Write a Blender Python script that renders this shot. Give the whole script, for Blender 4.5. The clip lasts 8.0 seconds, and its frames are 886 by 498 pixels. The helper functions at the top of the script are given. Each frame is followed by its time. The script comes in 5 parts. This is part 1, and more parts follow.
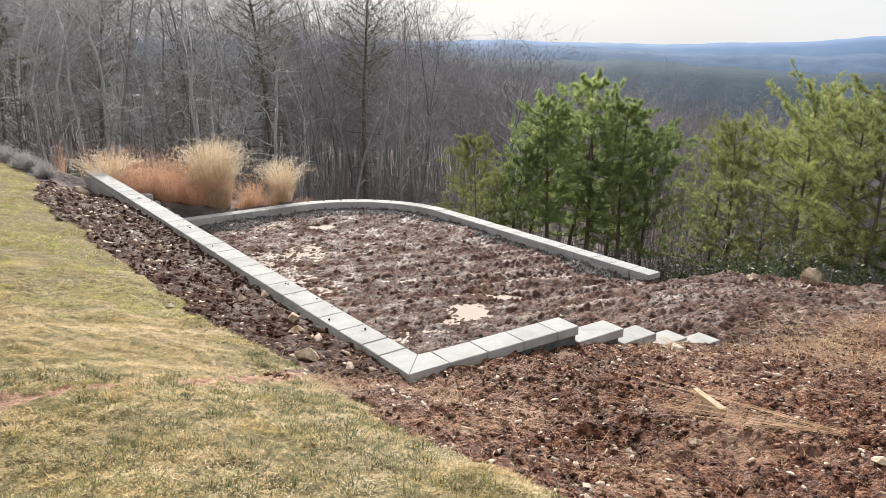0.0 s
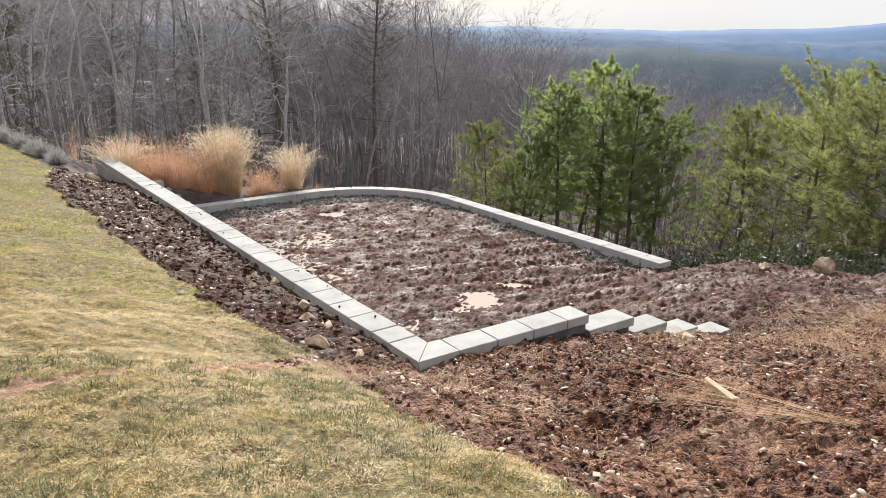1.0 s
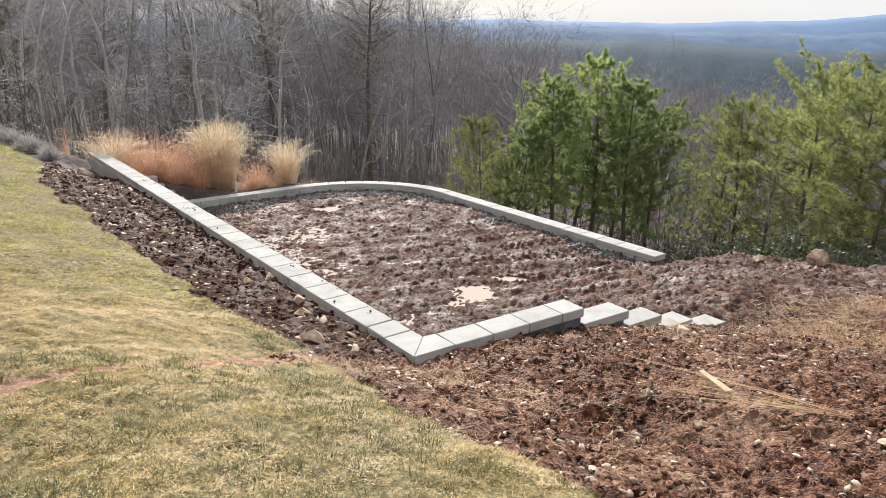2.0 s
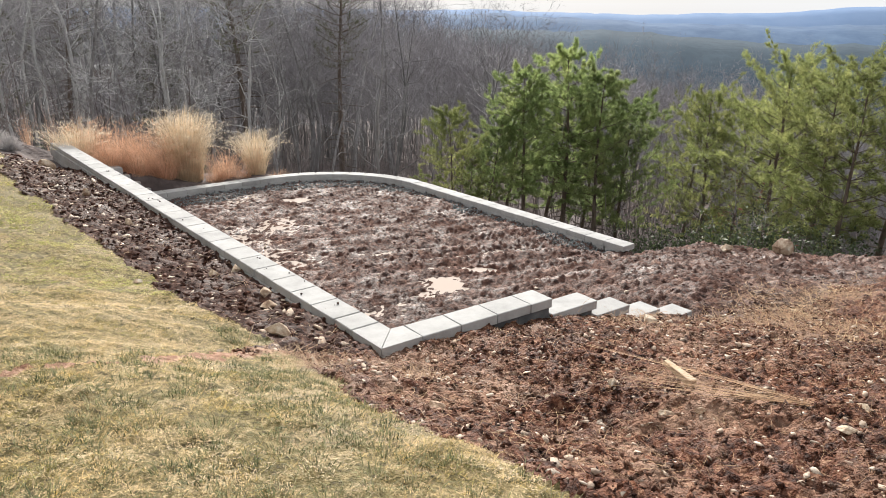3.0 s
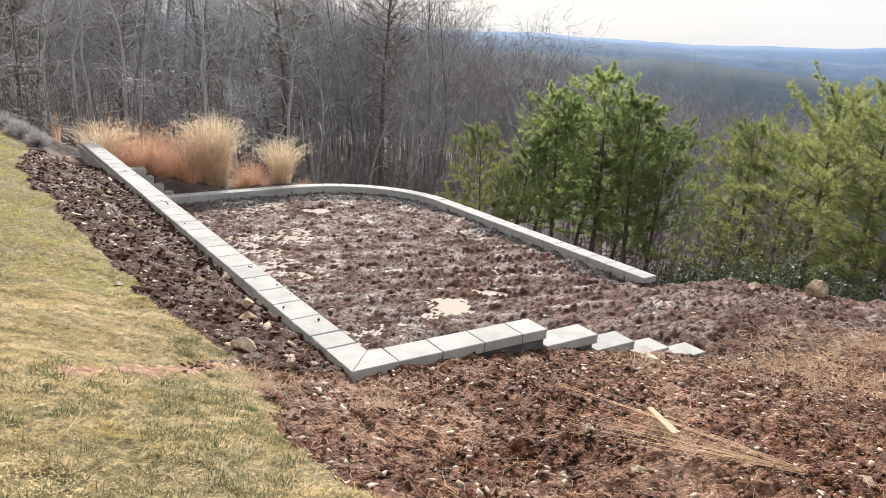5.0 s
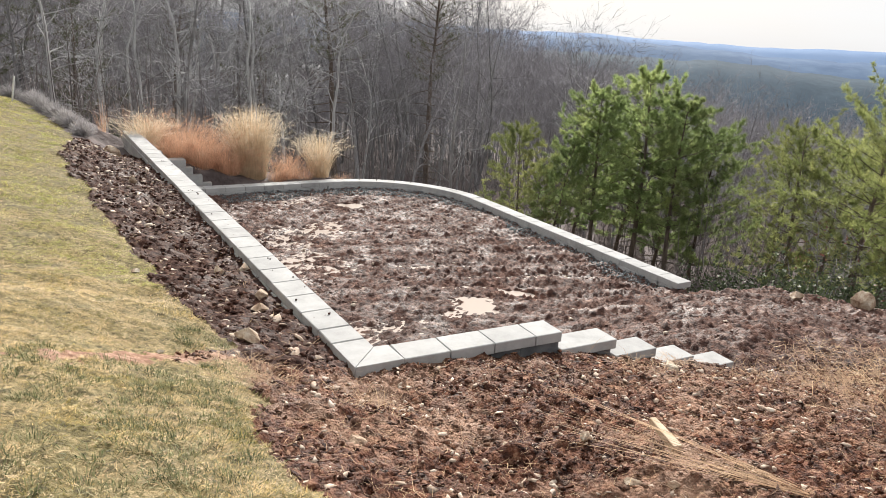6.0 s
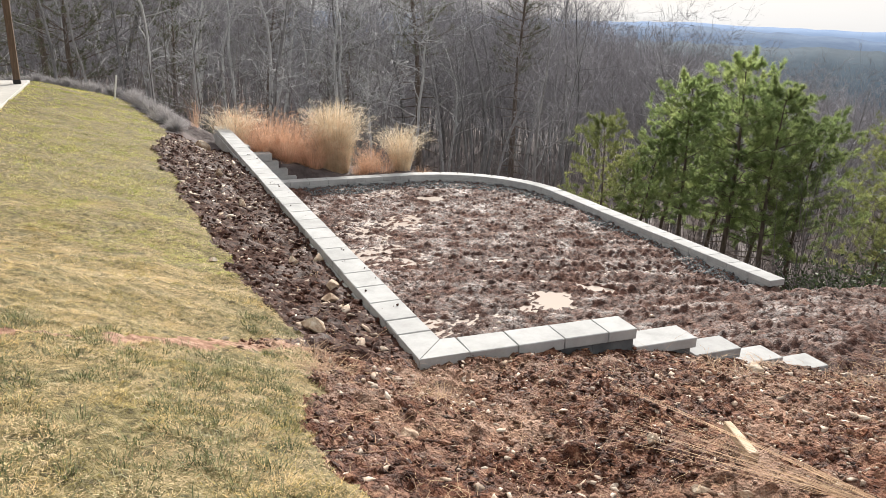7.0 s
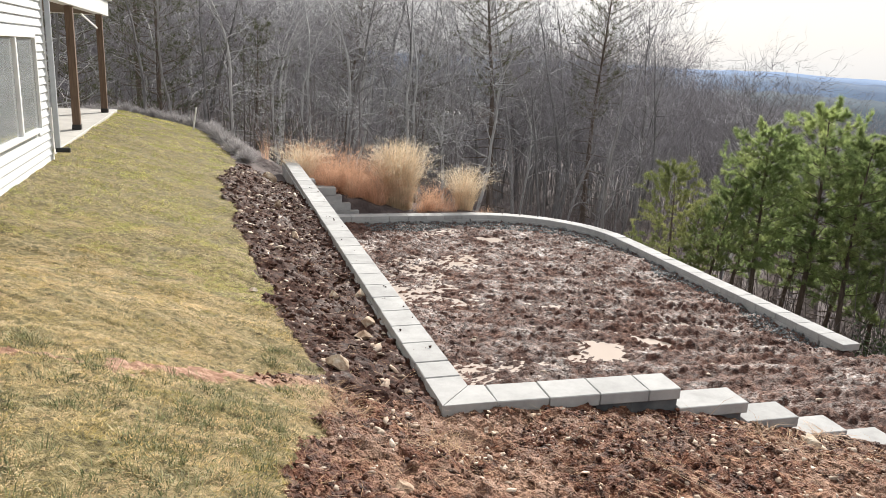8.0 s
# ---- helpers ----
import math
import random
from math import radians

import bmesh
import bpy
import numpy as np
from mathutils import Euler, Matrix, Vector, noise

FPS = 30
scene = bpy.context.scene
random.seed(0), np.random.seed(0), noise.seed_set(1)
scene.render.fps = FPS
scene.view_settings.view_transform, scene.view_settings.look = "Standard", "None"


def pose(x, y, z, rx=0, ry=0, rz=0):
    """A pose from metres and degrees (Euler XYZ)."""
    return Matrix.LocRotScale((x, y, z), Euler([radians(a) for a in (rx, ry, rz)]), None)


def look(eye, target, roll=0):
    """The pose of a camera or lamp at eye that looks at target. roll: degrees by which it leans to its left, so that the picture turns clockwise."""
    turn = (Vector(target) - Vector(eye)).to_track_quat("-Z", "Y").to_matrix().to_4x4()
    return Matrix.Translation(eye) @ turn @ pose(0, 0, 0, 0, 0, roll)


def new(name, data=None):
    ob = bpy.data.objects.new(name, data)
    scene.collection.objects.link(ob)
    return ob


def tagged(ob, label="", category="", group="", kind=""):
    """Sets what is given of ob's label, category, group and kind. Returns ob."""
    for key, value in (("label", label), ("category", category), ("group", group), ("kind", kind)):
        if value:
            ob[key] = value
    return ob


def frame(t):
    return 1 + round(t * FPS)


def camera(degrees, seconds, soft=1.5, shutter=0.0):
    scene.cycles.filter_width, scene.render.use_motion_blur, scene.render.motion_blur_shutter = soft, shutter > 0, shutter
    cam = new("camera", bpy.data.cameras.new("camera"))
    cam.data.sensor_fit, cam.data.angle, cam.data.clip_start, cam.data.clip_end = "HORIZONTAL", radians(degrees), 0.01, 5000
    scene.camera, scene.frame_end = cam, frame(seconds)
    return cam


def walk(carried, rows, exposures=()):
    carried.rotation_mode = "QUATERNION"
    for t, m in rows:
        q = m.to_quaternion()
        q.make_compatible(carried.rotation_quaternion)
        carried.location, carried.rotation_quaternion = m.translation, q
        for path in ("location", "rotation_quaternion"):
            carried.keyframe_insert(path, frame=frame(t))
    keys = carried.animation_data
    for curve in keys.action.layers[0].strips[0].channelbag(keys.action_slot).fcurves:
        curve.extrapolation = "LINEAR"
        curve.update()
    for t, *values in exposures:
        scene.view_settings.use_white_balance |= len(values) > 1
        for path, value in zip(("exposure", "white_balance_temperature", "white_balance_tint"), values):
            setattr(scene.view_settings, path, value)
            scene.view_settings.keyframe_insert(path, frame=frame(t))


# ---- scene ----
cam = camera(62.8, 8.0, soft=0.75)
PATH = [
    (0, (0.492, 0.23, 2.858), (0.339, 2.149, 2.316), 0.2),
    (0.5, (0.481, 0.242, 2.853), (0.318, 2.155, 2.294), 0.2),
    (1, (0.487, 0.243, 2.856), (0.308, 2.15, 2.281), 0.2),
    (1.5, (0.485, 0.246, 2.859), (0.302, 2.15, 2.277), 0.1),
    (3, (0.541, 0.297, 2.848), (0.449, 2.198, 2.233), 0.4),
    (3.5, (0.661, 0.374, 2.836), (0.564, 2.272, 2.213), 1.5),
    (4, (0.819, 0.519, 2.801), (0.671, 2.417, 2.19), 2.6),
    (4.5, (0.902, 0.604, 2.784), (0.714, 2.508, 2.2), 2.7),
    (5.8, (1.213, 0.901, 2.703), (0.922, 2.798, 2.138), 3.3),
    (6, (1.276, 0.911, 2.702), (0.94, 2.796, 2.125), 3.4),
    (6.5, (1.359, 0.964, 2.679), (0.897, 2.815, 2.078), 2.9),
    (7, (1.408, 1.062, 2.644), (0.842, 2.883, 2.043), 1.8),
    (7.5, (1.442, 1.27, 2.62), (0.774, 3.066, 2.048), 1.2),
    (8, (1.636, 1.341, 2.617), (0.87, 3.118, 2.113), 3.1),
]
walk(cam, [(t, look(eye, target, roll)) for t, eye, target, roll in PATH], [(0.0, 0.50), (3.0, 0.55), (4.5, 0.57), (7.0, 0.57), (8.0, 0.52)])

# ---- world, sun ----
world = bpy.data.worlds.new("sky_world")
scene.world = world
world.use_nodes = True
wn, wl = world.node_tree.nodes, world.node_tree.links
wn.clear()
SUN_EL, SUN_AZ = radians(31), radians(-8)      # azimuth from +y towards +x
w_out = wn.new("ShaderNodeOutputWorld")
w_bg = wn.new("ShaderNodeBackground")
w_sky = wn.new("ShaderNodeTexSky")
w_sky.sky_type = "NISHITA"
w_sky.sun_disc = False
w_sky.sun_elevation, w_sky.sun_rotation = SUN_EL, SUN_AZ
w_sky.air_density, w_sky.dust_density = 1.0, 3.0
w_tc = wn.new("ShaderNodeTexCoord")
w_map = wn.new("ShaderNodeMapping")
w_map.inputs["Scale"].default_value = (1.5, 1.5, 9.0)
w_noise = wn.new("ShaderNodeTexNoise")
w_noise.inputs["Scale"].default_value, w_noise.inputs["Detail"].default_value = 1.6, 7
w_ramp = wn.new("ShaderNodeValToRGB")
w_ramp.color_ramp.elements[0].position, w_ramp.color_ramp.elements[1].position = 0.30, 0.62
w_ramp.color_ramp.elements[0].color = (0.80, 0.80, 0.80, 1)
w_ramp.color_ramp.elements[1].color = (0.93, 0.93, 0.93, 1)
w_mix = wn.new("ShaderNodeMixRGB")
w_mix.inputs["Color2"].default_value = (10.8, 11.0, 11.3, 1)     # thin bright cloud sheet
wl.new(w_tc.outputs["Generated"], w_map.inputs["Vector"])
wl.new(w_map.outputs["Vector"], w_noise.inputs["Vector"])
wl.new(w_noise.outputs["Fac"], w_ramp.inputs["Fac"])
wl.new(w_ramp.outputs["Color"], w_mix.inputs["Fac"])
wl.new(w_sky.outputs["Color"], w_mix.inputs["Color1"])
wl.new(w_mix.outputs["Color"], w_bg.inputs["Color"])
w_bg.inputs["Strength"].default_value = 0.061
wl.new(w_bg.outputs["Background"], w_out.inputs["Surface"])

sun_data = bpy.data.lights.new("sun", "SUN")
sun_data.energy, sun_data.angle, sun_data.color = 5.0, radians(1.2), (1.0, 0.95, 0.88)
sun = new("sun", sun_data)
sun_dir = Vector((math.sin(SUN_AZ) * math.cos(SUN_EL), math.cos(SUN_AZ) * math.cos(SUN_EL), math.sin(SUN_EL)))
sun.matrix_world = look(sun_dir * 60, (0, 0, 0))


# ---- materials ----
def ramp_of(nt, pairs):
    r = nt.nodes.new("ShaderNodeValToRGB")
    el = r.color_ramp.elements
    while len(el) < len(pairs):
        el.new(0.5)
    for e, (p, c) in zip(el, pairs):
        e.position, e.color = p, (*c, 1)
    return r


def material(name, pairs, scale=8.0, detail=8.0, rough=(0.8, 0.95), bump=0.3, bump_scale=60.0, bump_dist=0.01,
             big=0.0, big_scale=0.6, island=0.0, spec=0.3, stretch=(1, 1, 1), transl=0.0, obj_random=0.0, metal=0.0, gloss_scale=3.0, patch=None):
    """Noise through a colour ramp, broad stains, per-piece variation, roughness patches and fine relief."""
    m = bpy.data.materials.new(name)
    m.use_nodes = True
    nt = m.node_tree
    nt.nodes.clear()
    N, L = nt.nodes.new, nt.links.new
    out, bs = N("ShaderNodeOutputMaterial"), N("ShaderNodeBsdfPrincipled")
    L(bs.outputs[0], out.inputs["Surface"])
    geo, mp = N("ShaderNodeNewGeometry"), N("ShaderNodeMapping")
    L(geo.outputs["Position"], mp.inputs["Vector"])
    mp.inputs["Scale"].default_value = stretch
    n1 = N("ShaderNodeTexNoise")
    n1.inputs["Scale"].default_value, n1.inputs["Detail"].default_value, n1.inputs["Roughness"].default_value = scale, detail, 0.65
    L(mp.outputs[0], n1.inputs["Vector"])
    r = ramp_of(nt, pairs)
    L(n1.outputs["Fac"], r.inputs["Fac"])
    col = r.outputs["Color"]

    def vary(col, fac_socket, amount):
        mr = N("ShaderNodeMapRange")
        mr.inputs["To Min"].default_value, mr.inputs["To Max"].default_value = 1 - amount, 1 + amount
        L(fac_socket, mr.inputs["Value"])
        hs = N("ShaderNodeHueSaturation")
        L(mr.outputs["Result"], hs.inputs["Value"])
        L(col, hs.inputs["Color"])
        return hs.outputs["Color"]

    if patch:                                   # colour, noise scale, where it begins and where it is full
        np_, pr, pm = N("ShaderNodeTexNoise"), N("ShaderNodeMapRange"), N("ShaderNodeMixRGB")
        np_.inputs["Scale"].default_value, np_.inputs["Detail"].default_value, np_.inputs["Roughness"].default_value = patch[1], 9, 0.7
        L(geo.outputs["Position"], np_.inputs["Vector"])
        pr.inputs["From Min"].default_value, pr.inputs["From Max"].default_value, pr.inputs["To Max"].default_value = patch[2], patch[3], 0.8
        L(np_.outputs["Fac"], pr.inputs["Value"])
        L(pr.outputs["Result"], pm.inputs["Fac"])
        L(col, pm.inputs["Color1"])
        pm.inputs["Color2"].default_value = (*patch[0], 1)
        col = pm.outputs["Color"]
    if big:
        n2 = N("ShaderNodeTexNoise")
        n2.inputs["Scale"].default_value, n2.inputs["Detail"].default_value = big_scale, 4
        L(geo.outputs["Position"], n2.inputs["Vector"])
        col = vary(col, n2.outputs["Fac"], big * 2)
    if island:
        col = vary(col, geo.outputs["Random Per Island"], island)
    if obj_random:
        oi = N("ShaderNodeObjectInfo")
        col = vary(col, oi.outputs["Random"], obj_random)
    L(col, bs.inputs["Base Color"])
    n3 = N("ShaderNodeTexNoise")
    n3.inputs["Scale"].default_value, n3.inputs["Detail"].default_value = gloss_scale, 5
    L(geo.outputs["Position"], n3.inputs["Vector"])
    rr = N("ShaderNodeMapRange")
    rr.inputs["From Min"].default_value, rr.inputs["From Max"].default_value = 0.35, 0.65
    rr.inputs["To Min"].default_value, rr.inputs["To Max"].default_value = rough
    L(n3.outputs["Fac"], rr.inputs["Value"])
    L(rr.outputs["Result"], bs.inputs["Roughness"])
    bs.inputs["Specular IOR Level"].default_value = spec
    bs.inputs["Metallic"].default_value = metal
    if bump:
        nb, bu = N("ShaderNodeTexNoise"), N("ShaderNodeBump")
        nb.inputs["Scale"].default_value, nb.inputs["Detail"].default_value = bump_scale, 6
        L(mp.outputs[0], nb.inputs["Vector"])
        L(nb.outputs["Fac"], bu.inputs["Height"])
        bu.inputs["Strength"].default_value, bu.inputs["Distance"].default_value = bump, bump_dist
        L(bu.outputs["Normal"], bs.inputs["Normal"])
    if transl:
        tr, mx = N("ShaderNodeBsdfTranslucent"), N("ShaderNodeMixShader")
        L(col, tr.inputs["Color"])
        mx.inputs["Fac"].default_value = transl
        L(bs.outputs[0], mx.inputs[1])
        L(tr.outputs[0], mx.inputs[2])
        L(mx.outputs[0], out.inputs["Surface"])
    return m


M = {}
M["lawn"] = material("lawn_soil", [(0.34, (0.055, 0.045, 0.02)), (0.5, (0.16, 0.13, 0.055)), (0.66, (0.34, 0.265, 0.14))], 22, big=0.12, bump=0.9, bump_scale=90, bump_dist=0.02)
M["blade"] = material("grass_blade", [(0.32, (0.17, 0.165, 0.05)), (0.42, (0.37, 0.31, 0.10)), (0.51, (0.63, 0.475, 0.20)), (0.63, (0.80, 0.63, 0.36))], 4.5, 10, (0.5, 0.75), 0, big=0.16, big_scale=0.8, island=0.65, transl=0.25)
M["tuft"] = material("grey_green_tuft", [(0.34, (0.09, 0.11, 0.05)), (0.5, (0.21, 0.225, 0.11)), (0.66, (0.44, 0.40, 0.24))], 6, 6, (0.5, 0.75), 0, island=0.5, transl=0.2)
M["blade_green"] = material("upper_lawn_blade", [(0.34, (0.28, 0.325, 0.065)), (0.45, (0.47, 0.49, 0.125)), (0.56, (0.65, 0.605, 0.21)), (0.68, (0.80, 0.715, 0.36))], 2.6, 10, (0.5, 0.75), 0, big=0.14, big_scale=0.5, island=0.55, transl=0.3)
M["thatch"] = material("pale_dead_grass", [(0.3, (0.34, 0.235, 0.115)), (0.5, (0.54, 0.40, 0.215)), (0.7, (0.70, 0.57, 0.37))], 4, 8, (0.5, 0.75), 0, big=0.1, big_scale=0.7, island=0.5, transl=0.15)
# pale patches: lighter clay, with sky sheen of wet flats put into the colour
M["mud"] = material("wet_red_mud", [(0.34, (0.025, 0.0105, 0.007)), (0.48, (0.062, 0.026, 0.0175)), (0.62, (0.15, 0.074, 0.053))], 11, 12, (0.45, 0.9), 0.9, 45, 0.035, big=0.22, spec=0.3, gloss_scale=2.2, patch=((0.30, 0.18, 0.135), 5.0, 0.54, 0.66))
M["soil"] = material("red_clay_soil", [(0.35, (0.025, 0.0085, 0.005)), (0.45, (0.074, 0.027, 0.0148)), (0.55, (0.16, 0.063, 0.035)), (0.69, (0.38, 0.22, 0.138))], 14, 12, (0.6, 0.92), 1.0, 50, 0.05, big=0.24, spec=0.3, island=0.45, patch=((0.40, 0.255, 0.178), 1.1, 0.50, 0.64))
M["clod"] = material("clay_clod", [(0.34, (0.022, 0.009, 0.006)), (0.5, (0.060, 0.0245, 0.016)), (0.66, (0.145, 0.072, 0.049))], 16, 8, (0.6, 0.92), 0.9, 80, 0.014, island=0.3, spec=0.25)
M["stone"] = material("pale_stone", [(0.3, (0.26, 0.18, 0.13)), (0.5, (0.45, 0.35, 0.27)), (0.7, (0.64, 0.56, 0.47))], 14, 8, (0.6, 0.9), 0.6, 70, 0.01, island=0.35)
M["rock"] = material("weathered_rock", [(0.3, (0.17, 0.10, 0.065)), (0.45, (0.36, 0.25, 0.17)), (0.58, (0.54, 0.44, 0.33)), (0.72, (0.66, 0.60, 0.50))], 9, 9, (0.7, 0.92), 0.8, 40, 0.02, obj_random=0.2)
M["gravel"] = material("blue_grey_gravel", [(0.3, (0.075, 0.085, 0.088)), (0.5, (0.14, 0.155, 0.16)), (0.7, (0.25, 0.27, 0.28))], 30, 6, (0.6, 0.85), 0.5, 80, 0.01, island=0.4)
M["block"] = material("cast_concrete", [(0.25, (0.305, 0.302, 0.295)), (0.5, (0.395, 0.392, 0.385)), (0.75, (0.465, 0.462, 0.452))], 5, 10, (0.8, 0.95), 0.35, 220, 0.004, big=0.08, big_scale=1.2, obj_random=0.07)
# darker, bluer concrete for the wing's courses below its caps
M["dark_block"] = material("dark_grey_concrete", [(0.25, (0.085, 0.09, 0.095)), (0.5, (0.14, 0.145, 0.15)), (0.75, (0.23, 0.23, 0.23))], 5, 10, (0.6, 0.9), 0.35, 220, 0.004, big=0.12, big_scale=1.2, obj_random=0.1)
M["floor"] = material("leaf_litter", [(0.3, (0.056, 0.043, 0.042)), (0.5, (0.098, 0.077, 0.074)), (0.7, (0.17, 0.138, 0.130))], 3, 9, (0.85, 0.95), 0.6, 8, 0.1, big=0.15, big_scale=0.15)
# bark tone greyed and lightened to put distance haze into its colour
M["bark"] = material("haze_grey_bark", [(0.28, (0.11, 0.106, 0.105)), (0.5, (0.20, 0.193, 0.191)), (0.72, (0.36, 0.35, 0.346))], 3, 8, (0.85, 0.95), 0.6, 14, 0.03, obj_random=0.4, stretch=(3, 3, 0.7))
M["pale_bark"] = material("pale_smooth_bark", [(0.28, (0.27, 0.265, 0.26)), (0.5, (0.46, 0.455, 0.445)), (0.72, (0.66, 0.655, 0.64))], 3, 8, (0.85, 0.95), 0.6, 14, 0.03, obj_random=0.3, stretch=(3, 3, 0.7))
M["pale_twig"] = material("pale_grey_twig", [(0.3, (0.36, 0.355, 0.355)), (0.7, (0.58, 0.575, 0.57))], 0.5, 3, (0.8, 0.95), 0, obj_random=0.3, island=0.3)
# twigs pushed to bluish grey, haze over the woods mixed into the tone
M["twig"] = material("haze_grey_twig", [(0.3, (0.205, 0.194, 0.206)), (0.7, (0.37, 0.352, 0.368))], 0.5, 3, (0.8, 0.95), 0, obj_random=0.35, island=0.3)
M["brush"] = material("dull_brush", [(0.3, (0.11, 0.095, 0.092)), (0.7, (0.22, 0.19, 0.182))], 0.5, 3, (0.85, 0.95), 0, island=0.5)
M["pinebark"] = material("pine_bark", [(0.3, (0.06, 0.045, 0.035)), (0.7, (0.19, 0.15, 0.12))], 5, 8, (0.85, 0.95), 0.6, 14, 0.03, stretch=(3, 3, 0.7))
M["needle"] = material("pine_needle", [(0.3, (0.15, 0.205, 0.085)), (0.5, (0.275, 0.345, 0.14)), (0.7, (0.46, 0.505, 0.22))], 0.9, 5, (0.4, 0.6), 0, island=0.45, obj_random=0.2, transl=0.62)
M["needle_yellow"] = material("yellowish_pine_needle", [(0.3, (0.165, 0.20, 0.075)), (0.5, (0.295, 0.33, 0.125)), (0.7, (0.49, 0.495, 0.205))], 0.9, 5, (0.4, 0.6), 0, island=0.45, obj_random=0.25, transl=0.62)
M["needle_dark"] = material("dull_pine_needle", [(0.3, (0.065, 0.075, 0.04)), (0.7, (0.15, 0.155, 0.085))], 0.9, 5, (0.5, 0.7), 0, island=0.4, obj_random=0.2, transl=0.3)
M["shrub"] = material("evergreen_leaf", [(0.3, (0.03, 0.045, 0.022)), (0.7, (0.10, 0.125, 0.06))], 2, 4, (0.5, 0.7), 0, island=0.5, transl=0.25)
M["plume"] = material("pale_plume_grass", [(0.3, (0.50, 0.38, 0.25)), (0.5, (0.68, 0.55, 0.39)), (0.7, (0.82, 0.73, 0.58))], 4, 4, (0.6, 0.8), 0, island=0.25, transl=0.4)
M["head"] = material("cream_seed_head", [(0.3, (0.62, 0.52, 0.38)), (0.7, (0.86, 0.78, 0.64))], 6, 4, (0.6, 0.8), 0, island=0.2, transl=0.45)
M["redgrass"] = material("russet_bunch_grass", [(0.3, (0.46, 0.26, 0.16)), (0.5, (0.64, 0.41, 0.28)), (0.7, (0.80, 0.60, 0.45))], 4, 4, (0.6, 0.8), 0, island=0.35, transl=0.45)
M["lavender"] = material("grey_lavender", [(0.3, (0.30, 0.285, 0.285)), (0.7, (0.58, 0.55, 0.55))], 5, 4, (0.8, 0.9), 0, island=0.4, transl=0.2)
M["bare_line"] = material("worn_pale_clay", [(0.34, (0.13, 0.06, 0.036)), (0.5, (0.27, 0.15, 0.098)), (0.66, (0.44, 0.29, 0.21))], 18, 10, (0.7, 0.95), 0.8, 70, 0.02, big=0.15)
M["straw"] = material("dry_straw", [(0.3, (0.19, 0.095, 0.045)), (0.5, (0.34, 0.205, 0.11)), (0.7, (0.56, 0.41, 0.25))], 3, 4, (0.6, 0.8), 0, island=0.4)
M["wood"] = material("fresh_sawn_wood", [(0.3, (0.44, 0.31, 0.20)), (0.7, (0.62, 0.48, 0.34))], 12, 6, (0.6, 0.8), 0.4, 60, 0.004, stretch=(1, 1, 6))
M["postwood"] = material("treated_post_wood", [(0.3, (0.1, 0.065, 0.045)), (0.7, (0.19, 0.13, 0.09))], 6, 8, (0.7, 0.85), 0.4, 40, 0.006, stretch=(6, 6, 0.5))
M["siding"] = material("white_vinyl_siding", [(0.3, (0.62, 0.64, 0.64)), (0.7, (0.7, 0.71, 0.71))], 3, 5, (0.45, 0.6), 0.1, 80, 0.002, big=0.03)
M["trim"] = material("white_painted_trim", [(0.3, (0.74, 0.74, 0.72)), (0.7, (0.83, 0.83, 0.81))], 6, 5, (0.4, 0.55), 0.1, 60, 0.002)
M["grey_pipe"] = material("grey_downspout", [(0.3, (0.38, 0.40, 0.42)), (0.7, (0.48, 0.50, 0.52))], 6, 5, (0.35, 0.5), 0.1, 60, 0.002)
M["black"] = material("black_plastic", [(0.3, (0.02, 0.02, 0.02)), (0.7, (0.04, 0.04, 0.04))], 6, 5, (0.4, 0.6), 0.1, 60, 0.002)
M["patio"] = material("poured_concrete", [(0.3, (0.42, 0.40, 0.37)), (0.7, (0.56, 0.54, 0.50))], 3, 9, (0.8, 0.95), 0.2, 120, 0.003, big=0.08)
M["blind"] = material("grey_insect_screen", [(0.3, (0.46, 0.47, 0.46)), (0.7, (0.56, 0.57, 0.55))], 3, 5, (0.6, 0.8), 0)
# brown made dark so the shade under the porch sits in the colour
M["ceiling"] = material("shade_dark_ceiling", [(0.3, (0.10, 0.07, 0.05)), (0.7, (0.18, 0.13, 0.09))], 6, 5, (0.7, 0.8), 0.2, 40, 0.004)
# aerial haze is painted into the ridge colours: bluer and paler with distance
M["ridge"] = material("haze_blue_hill", [(0.35, (0.042, 0.092, 0.185)), (0.65, (0.08, 0.14, 0.235))], 0.012, 12, (0.95, 1), 0, big=0.2, big_scale=0.0016)
M["ridge_far"] = material("haze_pale_mountain", [(0.35, (0.12, 0.205, 0.36)), (0.65, (0.16, 0.245, 0.4))], 0.003, 6, (0.95, 1), 0)
M["ridge_green"] = material("hazed_wooded_ridge", [(0.35, (0.012, 0.036, 0.062)), (0.65, (0.030, 0.062, 0.092))], 0.05, 12, (0.95, 1), 0, big=0.15, big_scale=0.004)
# valley floor tinted blue-grey, its haze is in the colour
M["valley"] = material("hazed_valley_woods", [(0.35, (0.040, 0.062, 0.085)), (0.65, (0.075, 0.10, 0.125))], 0.05, 10, (0.95, 1), 0)
M["farbuild"] = material("pale_far_roof", [(0.3, (0.7, 0.7, 0.72)), (0.7, (0.8, 0.8, 0.8))], 1, 3, (0.5, 0.6), 0)
M["redleaf"] = material("dry_red_leaf", [(0.3, (0.13, 0.05, 0.04)), (0.7, (0.27, 0.12, 0.09))], 3, 4, (0.6, 0.8), 0, island=0.4, transl=0.3)


